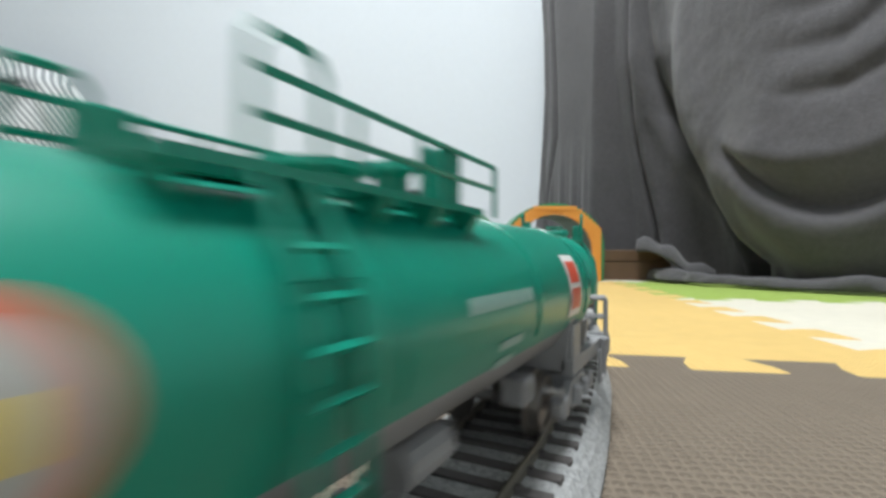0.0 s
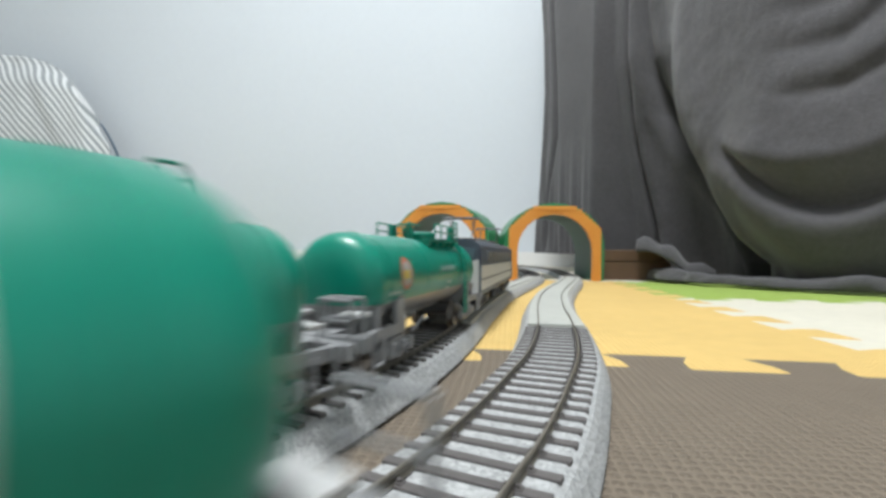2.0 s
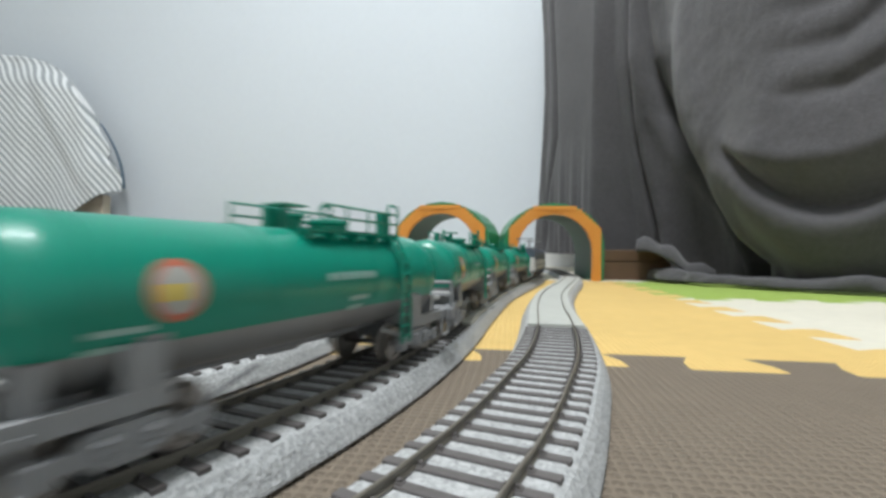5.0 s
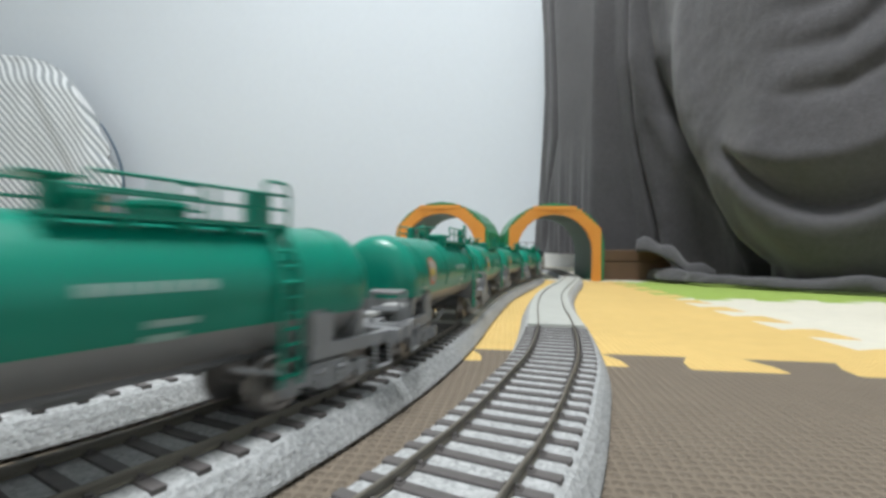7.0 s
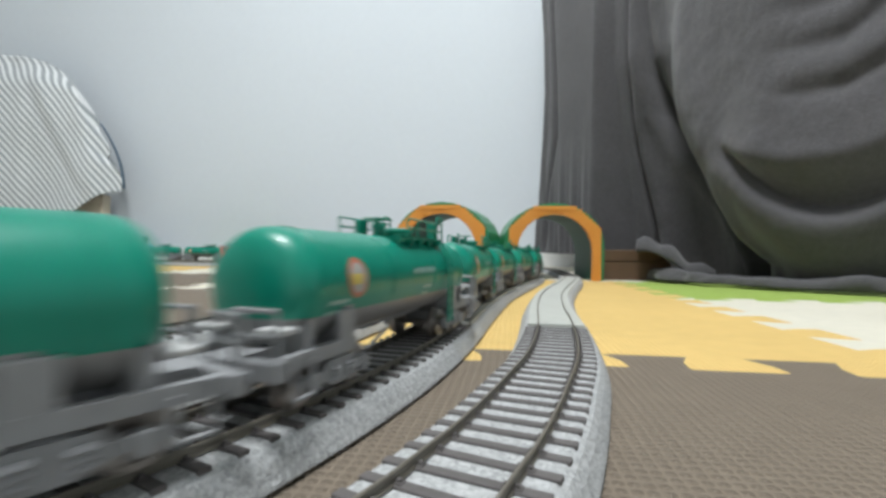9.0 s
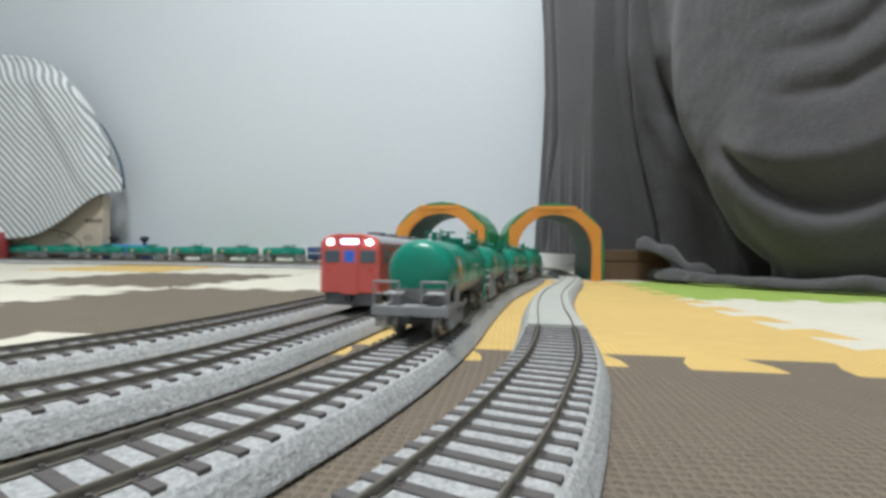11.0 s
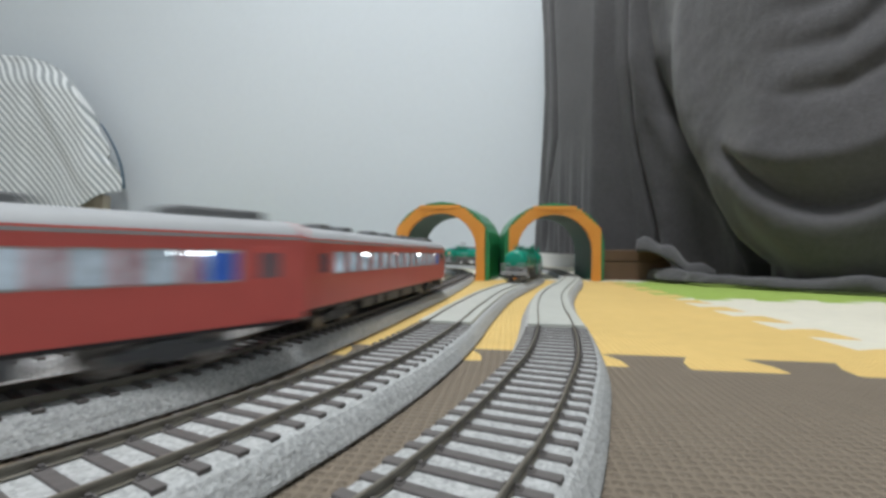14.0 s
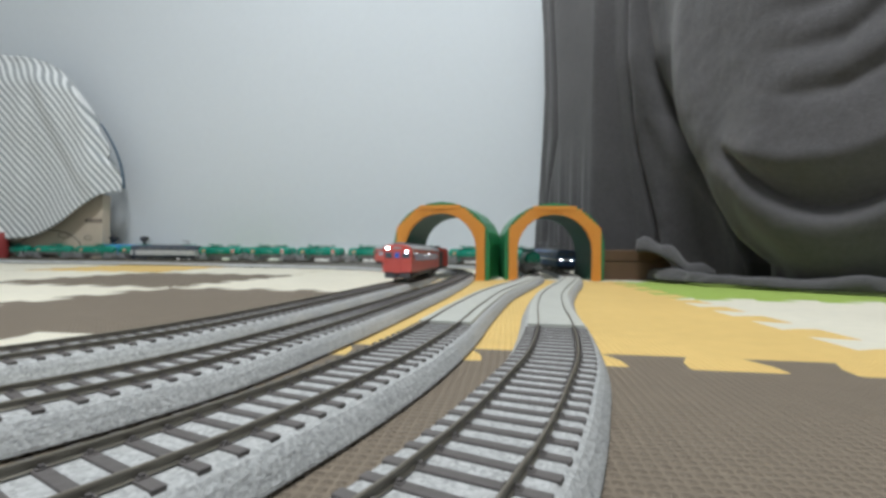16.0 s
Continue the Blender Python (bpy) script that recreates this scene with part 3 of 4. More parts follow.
def hem_point(u, v):
    s = 0.40 + 0.50 * u
    p, a = BLANKET_LINE.at(s), BLANKET_LINE.turn(s, 0.03)
    side = Vector((math.sin(a), -math.cos(a)))
    ang = math.pi * v
    out = 0.024 + 0.006 * math.sin(u * 9 + 0.5) + 0.030 * (0.5 - 0.5 * math.cos(ang))
    out += 0.010 * noise.noise(Vector((u * 11, v * 2, 6.1))) + 0.004 * noise.noise(Vector((u * 34, v * 4, 2.7)))
    p = p + side * out
    return (p.x, p.y, 0.004 + 0.004 * (1 + noise.noise(Vector((u * 16, 1.0, v)))) * math.sin(ang) + (0.009 + 0.003 * math.sin(u * 13)) * math.sin(ang) + rise(p.y))


hem = sheet("blanket_hem", hem_point, 80, 14, BLANKET, 0.004)
hem.parent = blanket


def tuck_point(u, v):
    # a rumpled corner of the blanket resting on the low box
    ang = math.pi * v
    wide = 0.022 + 0.012 * math.sin(u * 5)
    x, y, z = 0.335 + 0.10 * u, 0.785 - 0.055 * u, 0.050 - 0.045 * smooth(0.15, 0.9, u)
    return (x - 0.5 * wide * math.cos(ang), y - 0.85 * wide * math.cos(ang), z + (0.020 + 0.005 * math.sin(u * 17)) * math.sin(ang) + rise(y))


tuck = sheet("blanket_corner", tuck_point, 30, 12, BLANKET, 0.004)
tuck.parent = blanket


def crate(name, x0, x1, y0, y1, z0, z1, turn, label, category, mat):
    t = thing(name, label, category, at=pose((x0 + x1) / 2, (y0 + y1) / 2, z0, 0, 0, turn))
    w, d, h = (x1 - x0) / 2, (y1 - y0) / 2, z1 - z0
    part("body", box(bmesh.new(), -w, w, -d, d, 0, h * 0.62, bevel=0.0015), mat, t)
    part("lid", box(bmesh.new(), -w - 0.0012, w + 0.0012, -d - 0.0012, d + 0.0012, h * 0.63, h, bevel=0.0018), mat, t)
    return t


crate("storage_box", 0.275, 0.395, 0.79, 0.90, rise(0.8), rise(0.8) + 0.053, -3, "low dark brown cardboard box under the blanket", "box", BOX_BROWN)

# cardboard box with the striped cloth over it
CB_X0, CB_X1, CB_Y = -1.32, -1.065, 1.43
t = thing("cardboard_box", "light brown cardboard box with printed marks, under a striped cloth", "box", at=pose(0, 0, rise(1.5)))
part("body", box(bmesh.new(), CB_X0 - 0.3, CB_X1, CB_Y, CB_Y + 0.035, 0, 0.21, bevel=0.002), CARDBOARD, t)
part("upper_box", box(bmesh.new(), CB_X0 - 0.3, CB_X1 - 0.20, CB_Y + 0.01, CB_Y + 0.10, 0.211, 0.46, bevel=0.002), CARDBOARD, t)
for x, z, r in ((-1.108, 0.074, 0.012), (-1.118, 0.030, 0.019), (-1.185, 0.082, 0.016)):
    ring = bmesh.new()
    pts = [(x + r * math.cos(k * math.pi / 8), CB_Y - 0.0006, z + 0.55 * r * math.sin(k * math.pi / 8)) for k in range(17)]
    wire(ring, pts, 0.0011, 4)
    part("printed_mark", ring, PRINT, t, "printed oval mark")
for k in range(5):
    part("printed_bar", box(bmesh.new(), -1.118 + k * 0.011, -1.110 + k * 0.011, CB_Y - 0.001, CB_Y + 0.0005, 0.122, 0.134), PRINT, t, "printed bar")


def cloth_point(u, v):
    # u runs along the box, v from the top over its edge and down
    top = 0.662 - 0.165 * max(0.0, (u - 0.45) / 0.55) ** 3.5
    low = 0.080 + 0.150 * smooth(0.55, 1.0, u) + 0.004 * math.sin(u * 23)
    edge = smooth(0.88, 1.0, u)
    y = 1.45 - 0.055 * smooth(0.0, 0.2, v) + 0.05 * smooth(0.86, 1.0, u) * (1 - 0.5 * v)
    x = (y / 1.42) * -1.68 + (y / 1.42) * u * (0.580 + 0.100 * v ** 0.8) + edge * (0.006 * math.sin(v * 17) + 0.008 * bump(v, 0.72, 0.05) - 0.006 * bump(v, 0.62, 0.04))
    z = top + (low - top) * v
    y -= 0.007 * math.sin(u * 14 + v * 3) * v - 0.010 * noise.noise(Vector((u * 5, v * 4, 2)))
    # soft creases fanning down from the top corner
    y -= 0.005 * bump(u - 0.22 * v, 0.66, 0.035) + 0.004 * bump(u + 0.10 * v, 0.62, 0.03) - 0.004 * bump(u - 0.30 * v, 0.56, 0.03)
    return (x, y, z)


cloth = sheet("striped_cloth", cloth_point, 90, 70, STRIPES, 0.004,
              uv=lambda u, v: (0.79 * cloth_point(u, v)[0] + 0.61 * cloth_point(u, v)[2] + 0.012 * math.sin(u * 6 + v), v * 0.5))
tagged(cloth, "white and grey diagonally striped cotton cloth draped over a box", "cloth")


def lining_point(u, v):
    ang = u * math.pi * 0.9
    return (-1.036 - 0.074 * v ** 2 + 0.010 * math.cos(ang), 1.46 + 0.04 * u, 0.245 + 0.205 * v)


lining = sheet("blue_cloth", lining_point, 10, 16, BLUE_LINING, 0.004)
tagged(lining, "blue-grey cloth edge hanging behind the striped cloth", "cloth")

t = thing("glue_bottle", "small white bottle with dark red label beside the cloth", "bottle", at=pose(-1.36, 1.40, rise(1.4)))
part("label_band", lathe(bmesh.new(), [(0.0, 0.024), (0.004, 0.026), (0.085, 0.026), (0.088, 0.024)], 20, "Z"), BOTTLE_RED, t, "dark red bottle label", smooth=True)
part("cap", lathe(bmesh.new(), [(0.088, 0.022), (0.100, 0.018), (0.112, 0.008), (0.135, 0.004)], 20, "Z"), BOTTLE_WHITE, t, "white nozzle", smooth=True)

t = thing("cable", "thin black cable lying over the cardboard box", "cable", at=pose(0, 0, rise(1.4)))
pts = [(-1.34, 1.405, 0.04), (-1.30, 1.405, 0.055), (-1.26, 1.405, 0.085), (-1.22, 1.405, 0.098), (-1.18, 1.405, 0.095), (-1.14, 1.405, 0.082), (-1.115, 1.405, 0.060), (-1.105, 1.405, 0.030), (-1.10, 1.405, 0.002)]
part("cord", wire(bmesh.new(), pts, 0.0012, 6), DARK, t)
part("plug", box(bmesh.new(), -1.375, -1.335, 1.398, 1.412, 0.034, 0.046, bevel=0.002), DARK, t, "black plug")

# the blue clamp bar behind the far track
t = thing("bar_clamp", "blue plastic bar clamp with four black knobs on the mat", "tool", at=pose(-0.99, 1.445, rise(1.4)))
part("bar", box(bmesh.new(), -0.40, -0.134, -0.012, 0.012, 0, 0.048, bevel=0.003), NAVY_PLASTIC, t, "dark blue bar")
jaw = part("jaw", box(bmesh.new(), -0.132, 0.070, -0.014, 0.014, 0, 0.020, bevel=0.002), NAVY_PLASTIC, t, "dark blue lower jaw")
part("jaw_cover", box(bmesh.new(), -0.131, 0.069, -0.015, 0.013, 0.0204, 0.055, bevel=0.004), BLUE_PLASTIC, jaw, "bright blue jaw cover")
for x, z in ((-0.328, 0.047), (-0.159, 0.047), (-0.048, 0.054), (0.048, 0.054)):
    k = bmesh.new()
    lathe(k, [(z, 0.006), (z + 0.010, 0.005), (z + 0.013, 0.009), (z + 0.018, 0.0130), (z + 0.024, 0.0120), (z + 0.027, 0.005)], 14, "Z")
    part("knob", k, DARK, t, "black knob", smooth=True, at=pose(x, 0, 0))


# ---- rolling stock: x forward, y to the left, z from the rail heads ----
def bogie(t, x, span, mat, wheel_r=0.0054, half=0.0125, label="grey bogie"):
    bo = part("bogie", box(bmesh.new(), x - 0.003, x + 0.003, -half, half, 0.0050, 0.0092, bevel=0.0004), mat, t, label)
    for y in (-half, half):
        b = bmesh.new()
        prism(b, [(x - span * 0.64, 0.0066), (x - span * 0.34, 0.0068), (x - span * 0.24, 0.0088), (x + span * 0.24, 0.0088), (x + span * 0.34, 0.0068), (x + span * 0.64, 0.0066),
                  (x + span * 0.64, 0.0050), (x + span * 0.30, 0.0046), (x + span * 0.16, 0.0030), (x - span * 0.16, 0.0030), (x - span * 0.30, 0.0046), (x - span * 0.64, 0.0050)], y - 0.0007, y + 0.0007)
        part("side_frame", b, mat, bo)
        for dx in (-span / 2, span / 2):
            part("spring", lathe(bmesh.new(), [(0.0040, 0.0009), (0.0046, 0.0013), (0.0052, 0.0009), (0.0058, 0.0013), (0.0064, 0.0009), (0.0070, 0.0013), (0.0076, 0.0009)], 8, "Z"), mat, bo,
                 at=pose(x + dx * 0.30, y + math.copysign(0.0011, y), 0))
            part("axle_box", box(bmesh.new(), x + dx - 0.0018, x + dx + 0.0018, y - 0.0014, y + 0.0014, 0.0034, 0.0074, bevel=0.0005), mat, bo)
    for dx in (-span / 2, span / 2):
        w = bmesh.new()
        for y in (-1, 1):
            lathe(w, [(y * 0.0070, 0.0062), (y * 0.0077, 0.0062), (y * 0.0079, wheel_r), (y * 0.0100, wheel_r - 0.0003), (y * 0.0100, 0.0040), (y * 0.0094, 0.0036), (y * 0.0094, 0.001)], 20, "Y")
        rod(w, (0, -0.0115, 0), (0, 0.0115, 0), 0.001)
        part("wheelset", w, WHEEL, bo, "shiny steel wheelset", smooth=True, at=pose(x + dx, 0, wheel_r))
    return bo


TANK_R, TANK_Z, TANK_L = 0.0138, 0.0252, 0.1240


def tank_wagon():
    t = thing("tank_wagon", "green and grey model tank wagon with roof walkway", "tank wagon", "tank wagons on the tracks")
    h = TANK_L / 2
    bm = bmesh.new()
    rings = [(-h, 0.0040), (-h + 0.0004, 0.0078), (-h + 0.0012, 0.0104), (-h + 0.0025, 0.0122), (-h + 0.0042, 0.0132), (-h + 0.0058, TANK_R - 0.0001), (-h + 0.0075, TANK_R)]
    lathe(bm, rings + [(-u, r) for u, r in reversed(rings)], 40)
    cut = -0.0061
    bmesh.ops.bisect_plane(bm, geom=bm.verts[:] + bm.edges[:] + bm.faces[:], plane_co=(0, 0, cut), plane_no=(0, 0, 1))
    for f in bm.faces:
        f.material_index = 1 if f.calc_center_median().z < cut else 0
    bmesh.ops.translate(bm, verts=bm.verts, vec=(0, 0, TANK_Z))
    part("tank", bm, [TANK_GREEN, TANK_GREY], t, "glossy green tank with grey lower half", smooth=True)
    # seams
    for x in (-0.051, -0.018, 0.018, 0.051):
        pts = [(x, (TANK_R + 0.0001) * math.cos(a), TANK_Z + (TANK_R + 0.0001) * math.sin(a)) for a in [math.pi * (-0.1 + 1.2 * k / 20) for k in range(21)]]
        part("weld_seam", wire(bmesh.new(), pts, 0.00018, 4), TANK_GREEN, t)
    # end sills, saddles and platforms
    for e in (-1, 1):
        f = bmesh.new()
        box(f, e * 0.048, e * 0.0705, -0.0045, 0.0045, 0.0095, 0.0128)
        box(f, e * 0.0685, e * 0.0715, -0.0155, 0.0155, 0.0090, 0.0130, bevel=0.0004)
        for y in (-0.0125, 0.0125):
            box(f, e * 0.040, e * 0.0705, y - 0.0012, y + 0.0012, 0.0098, 0.0128)
        part("end_frame", f, FRAME_GREY, t, "grey end frame")
        s = bmesh.new()
        prism(s, [(-0.012, 0.0105), (0.012, 0.0105), (0.0130, 0.0210), (0.0095, 0.0168), (0.0, 0.0140), (-0.0095, 0.0168), (-0.0130, 0.0210)], e * 0.040, e * 0.0445, "YZ")
        prism(s, [(-0.012, 0.0105), (0.012, 0.0105), (0.0128, 0.0190), (0.0095, 0.0165), (0.0, 0.0140), (-0.0095, 0.0165), (-0.0128, 0.0190)], e * 0.056, e * 0.0585, "YZ")
        part("saddle", s, FRAME_GREY, t, "grey tank saddle")
        for y in (-1, 1):
            part("saddle_plate", box(bmesh.new(), e * 0.0405, e * 0.0470, y * 0.0118, y * 0.0136, 0.0100, 0.0198, bevel=0.0004), FRAME_GREY, t, "light grey saddle side plate")
            part("brake_lever", rod(bmesh.new(), (e * 0.034, y * 0.0132, 0.0082), (e * 0.022, y * 0.0132, 0.0118), 0.0005, 6), FRAME_GREY, t)
        for y in (-1, 1):
            r = bmesh.new()
            wire(r, [(e * 0.0708, y * 0.0145, 0.0125), (e * 0.0708, y * 0.0145, 0.0222), (e * 0.0708, y * 0.0045, 0.0222), (e * 0.0708, y * 0.0045, 0.0125)], 0.0005)
            wire(r, [(e * 0.0708, y * 0.0145, 0.0175), (e * 0.0708, y * 0.0045, 0.0175)], 0.0004)
            part("handrail", r, FRAME_GREY, t, "grey end handrail")
            r = bmesh.new()
            wire(r, [(e * 0.066, y * 0.0150, 0.013), (e * 0.066, y * 0.0150, 0.0045), (e * 0.060, y * 0.0150, 0.0045), (e * 0.060, y * 0.0150, 0.0115)], 0.0005)
            part("step_iron", r, FRAME_GREY, t, "grey step iron")
        b = bmesh.new()
        for y in (-0.0085, 0.0085):
            box(b, e * 0.0605, e * 0.0655, y - 0.0035, y + 0.0035, 0.0165, 0.0178, bevel=0.0004)
        part("step_plate", b, STEP_PALE, t, "pale step plates")
        c = bmesh.new()
        box(c, e * 0.0715, e * 0.0765, -0.0016, 0.0016, 0.0068, 0.0098, bevel=0.0004)
        part("coupler", c, DARK, t, "black coupler")
        part("brake_box", box(bmesh.new(), e * 0.024, e * 0.030, 0.0050, 0.0095, 0.0075, 0.0122, bevel=0.0006), FRAME_GREY, t, "grey brake gear box")
        bogie(t, e * 0.046, 0.0220, FRAME_GREY)
    # pipes and valves below the middle
    v = bmesh.new()
    lathe(v, [(-0.005, 0.0026), (0.005, 0.0026)], 14)
    bmesh.ops.translate(v, verts=v.verts, vec=(0.004, 0.006, 0.0098))
    rod(v, (-0.036, 0.0, 0.0105), (0.036, 0.0, 0.0105), 0.0009)
    part("brake_cylinder", v, FRAME_GREY, t, "grey brake cylinder and rod")
    # roof walkway with rails, manhole, ladders
    top = TANK_Z + TANK_R
    plank = finish("walkway_plank", box(bmesh.new(), -0.005, 0.0365, -0.0017, 0.0017, top - 0.0010, top - 0.0002), TANK_GREEN)
    for y in (-0.0085, -0.0042, 0.0042, 0.0085):
        part("walkway_plank", plank, TANK_GREEN, t, at=pose(0, y, 0))
    bracket = finish("walkway_bracket", prism(bmesh.new(), [(-0.0102, top - 0.0010), (0.0102, top - 0.0010), (0.0075, top - 0.0052), (-0.0075, top - 0.0052)], -0.0008, 0.0008, "YZ"), TANK_GREEN)
    for x in (-0.0035, 0.006, 0.0155, 0.025, 0.035):
        part("walkway_bracket", bracket, TANK_GREEN, t, at=pose(x, 0, 0))
    for y, x1 in ((-0.0100, 0.0365), (0.0100, 0.030)):
        r = bmesh.new()
        x0 = 0.0010 if y < 0 else -0.0090
        for zz in (top + 0.0058, top + 0.0028):
            wire(r, [(x0, y, zz), (x1, y, zz)], 0.00036, 5)
        for x in (x0, 0.010, 0.020, x1):
            wire(r, [(x, y, top - 0.001), (x, y, top + 0.0058)], 0.00036, 5)
        part("walkway_rail", r, TANK_GREEN, t, "thin green railing")
    m = bmesh.new()
    lathe(m, [(top - 0.003, 0.0052), (top + 0.0014, 0.0052), (top + 0.0020, 0.0060), (top + 0.0028, 0.0058), (top + 0.0034, 0.0026)], 20, "Z")
    part("manhole", m, TANK_GREEN, t, "round green manhole lid", smooth=True, at=pose(0.0150, 0, 0))
    v = bmesh.new()
    lathe(v, [(top - 0.001, 0.0020), (top + 0.0026, 0.0020), (top + 0.0034, 0.0028), (top + 0.0042, 0.0026)], 12, "Z")
    part("valve", v, TANK_GREEN, t, "small green valve", smooth=True, at=pose(0.0055, 0.003, 0))
    for y, gx in ((-0.0086, 0.030), (0.0086, 0.003)):
        part("guard_plate", box(bmesh.new(), gx - 0.0025, gx + 0.0025, y - 0.0012, y + 0.0012, top - 0.001, top + 0.0058, bevel=0.0004), TANK_GREEN, t, "green guard plate")
    b = bmesh.new()
    rod(b, (-0.0015, 0, top - 0.002), (-0.0015, 0, top + 0.0052), 0.0009)
    box(b, -0.0055, 0.0025, -0.0035, 0.0035, top + 0.0052, top + 0.0058, bevel=0.0002)
    part("vent_post", b, TANK_GREEN, t, "green vent post with flat cap")
    for y, lx in ((-1, 0.0335), (1, 0.027)):
        l = bmesh.new()
        q = [(lx, y * 0.0100, top - 0.001), (lx, y * (TANK_R + 0.0004), TANK_Z + 0.006), (lx, y * (TANK_R + 0.0012), TANK_Z), (lx, y * (TANK_R + 0.0012), 0.0065)]
        wire(l, [(a - 0.0023, b2, c) for a, b2, c in q], 0.0005, 5)
        ladder = part("ladder", l, TANK_GREEN, t, "green side ladder")
        part("stile", wire(bmesh.new(), [(a + 0.0023, b2, c) for a, b2, c in q], 0.0005, 5), TANK_GREEN, ladder)
        rung = finish("rung", wire(bmesh.new(), [(-0.0023, 0, 0), (0.0023, 0, 0)], 0.0004, 4), TANK_GREEN)
        for k in range(9):
            z = 0.0085 + k * 0.0031
            yy = y * (TANK_R + 0.0012) if z < TANK_Z else y * math.sqrt(max(0.0, (TANK_R + 0.0012) ** 2 - (z - TANK_Z) ** 2))
            part("rung", rung, TANK_GREEN, ladder, at=pose(lx, yy, z))
        arc = [(lx - 0.0030, y * 0.0100, top - 0.001), (lx - 0.0030, y * 0.0100, top + 0.0072), (lx - 0.0022, y * 0.0100, top + 0.0084), (lx + 0.0022, y * 0.0100, top + 0.0084),
               (lx + 0.0030, y * 0.0100, top + 0.0072), (lx + 0.0030, y * 0.0100, top - 0.001)]
        part("ladder_hoop", wire(bmesh.new(), arc, 0.0004, 5), TANK_GREEN, t, "green hoop at the ladder's head")
    # marks lie on the tank's curve

    def decal(name, x0, x1, z0, z1, y, lift, mat, label, round_mark=False):
        d = bmesh.new()
        nx, nz = 10, 10
        g = {}
        for i in range(nx + 1):
            for j in range(nz + 1):
                a, b = -1 + 2 * i / nx, -1 + 2 * j / nz
                if round_mark:
                    a, b = a * math.sqrt(1 - b * b / 2), b * math.sqrt(1 - a * a / 2)
                x, z = (x0 + x1) / 2 + a * (x1 - x0) / 2, (z0 + z1) / 2 + b * (z1 - z0) / 2
                g[i, j] = d.verts.new((x, y * (math.sqrt(TANK_R ** 2 - (z - TANK_Z) ** 2) + lift), z))
        for i in range(nx):
            for j in range(nz):
                d.faces.new((g[i, j], g[i + 1, j], g[i + 1, j + 1], g[i, j + 1]))
        return part(name, d, mat, t, label)

    for y, sx in ((-1, 1), (1, -1)):
        X = lambda a, b: (min(sx * a, sx * b), max(sx * a, sx * b))
        c = -0.0440 if y > 0 else -0.0392
        zc = TANK_Z + 0.0018
        decal("emblem", *X(c - 0.0050, c + 0.0050), zc - 0.0050, zc + 0.0050, y, 0.00016, SIGN_RIM, "round red-rimmed emblem", True)
        decal("emblem", *X(c - 0.0038, c + 0.0038), zc - 0.0038, zc + 0.0038, y, 0.00024, EMBLEM_FIELD, "white emblem field", True)
        decal("emblem", *X(c - 0.0036, c + 0.0020), zc - 0.0016, zc + 0.0010, y, 0.00032, SIGN_YELLOW, "yellow emblem bar")
        k0 = -0.002 if y < 0 else -0.006
        for k in range(7):
            decal("lettering_bar", *X(k0 + k * 0.0030, k0 + k * 0.0030 + 0.0023), TANK_Z + 0.0014, TANK_Z + 0.0032, y, 0.00016, LETTER_WHITE, "pale lettering bar")
        for k in range(2):
            decal("lettering_bar", *X(k0 + 0.009, k0 + 0.017 - 0.002 * k), TANK_Z - 0.0040 - 0.0024 * k, TANK_Z - 0.0028 - 0.0024 * k, y, 0.00016, LETTER_WHITE, "pale lettering bar")
        for k in range(2):
            decal("lettering_bar", *X(-0.052, -0.043), TANK_Z - 0.0040 - 0.0024 * k, TANK_Z - 0.0030 - 0.0024 * k, y, 0.00016, LETTER_WHITE, "pale lettering bar")
        if y > 0:
            decal("warning_sign", -0.0455, -0.0365, TANK_Z - 0.0038, TANK_Z + 0.0078, y, 0.00016, SIGN_WHITE, "white and red warning sign")
            decal("warning_sign", -0.0445, -0.0375, TANK_Z + 0.0026, TANK_Z + 0.0066, y, 0.00026, SIGN_RED, "red warning field")
            decal("warning_sign", -0.0445, -0.0375, TANK_Z - 0.0024, TANK_Z + 0.0016, y, 0.00026, SIGN_RED, "red warning field")
    return t


def pantograph(t, x, z):
    base = part("pantograph", wire(bmesh.new(), [(x - 0.010, -0.007, z), (x + 0.010, -0.007, z), (x + 0.010, 0.007, z), (x - 0.010, 0.007, z), (x - 0.010, -0.007, z)], 0.0004, 5),
                VENT_GREY, t, "thin grey pantograph")
    for y in (-0.007, 0.007):
        part("lower_arm", wire(bmesh.new(), [(x - 0.010, y, z), (x, y, z + 0.0055), (x + 0.010, y, z)], 0.0004, 5), VENT_GREY, base)
        part("upper_arm", wire(bmesh.new(), [(x, y, z + 0.0055), (x - 0.006, y, z + 0.0125), (x + 0.006, y, z + 0.0125), (x, y, z + 0.0055)], 0.0004, 5), VENT_GREY, base)
    for dx in (-0.004, 0.004):
        part("contact_strip", wire(bmesh.new(), [(x + dx, -0.0115, z + 0.0118), (x + dx, -0.0095, z + 0.0127), (x + dx, 0.0095, z + 0.0127), (x + dx, 0.0115, z + 0.0118)], 0.0006, 5), VENT_GREY, base)
    return base


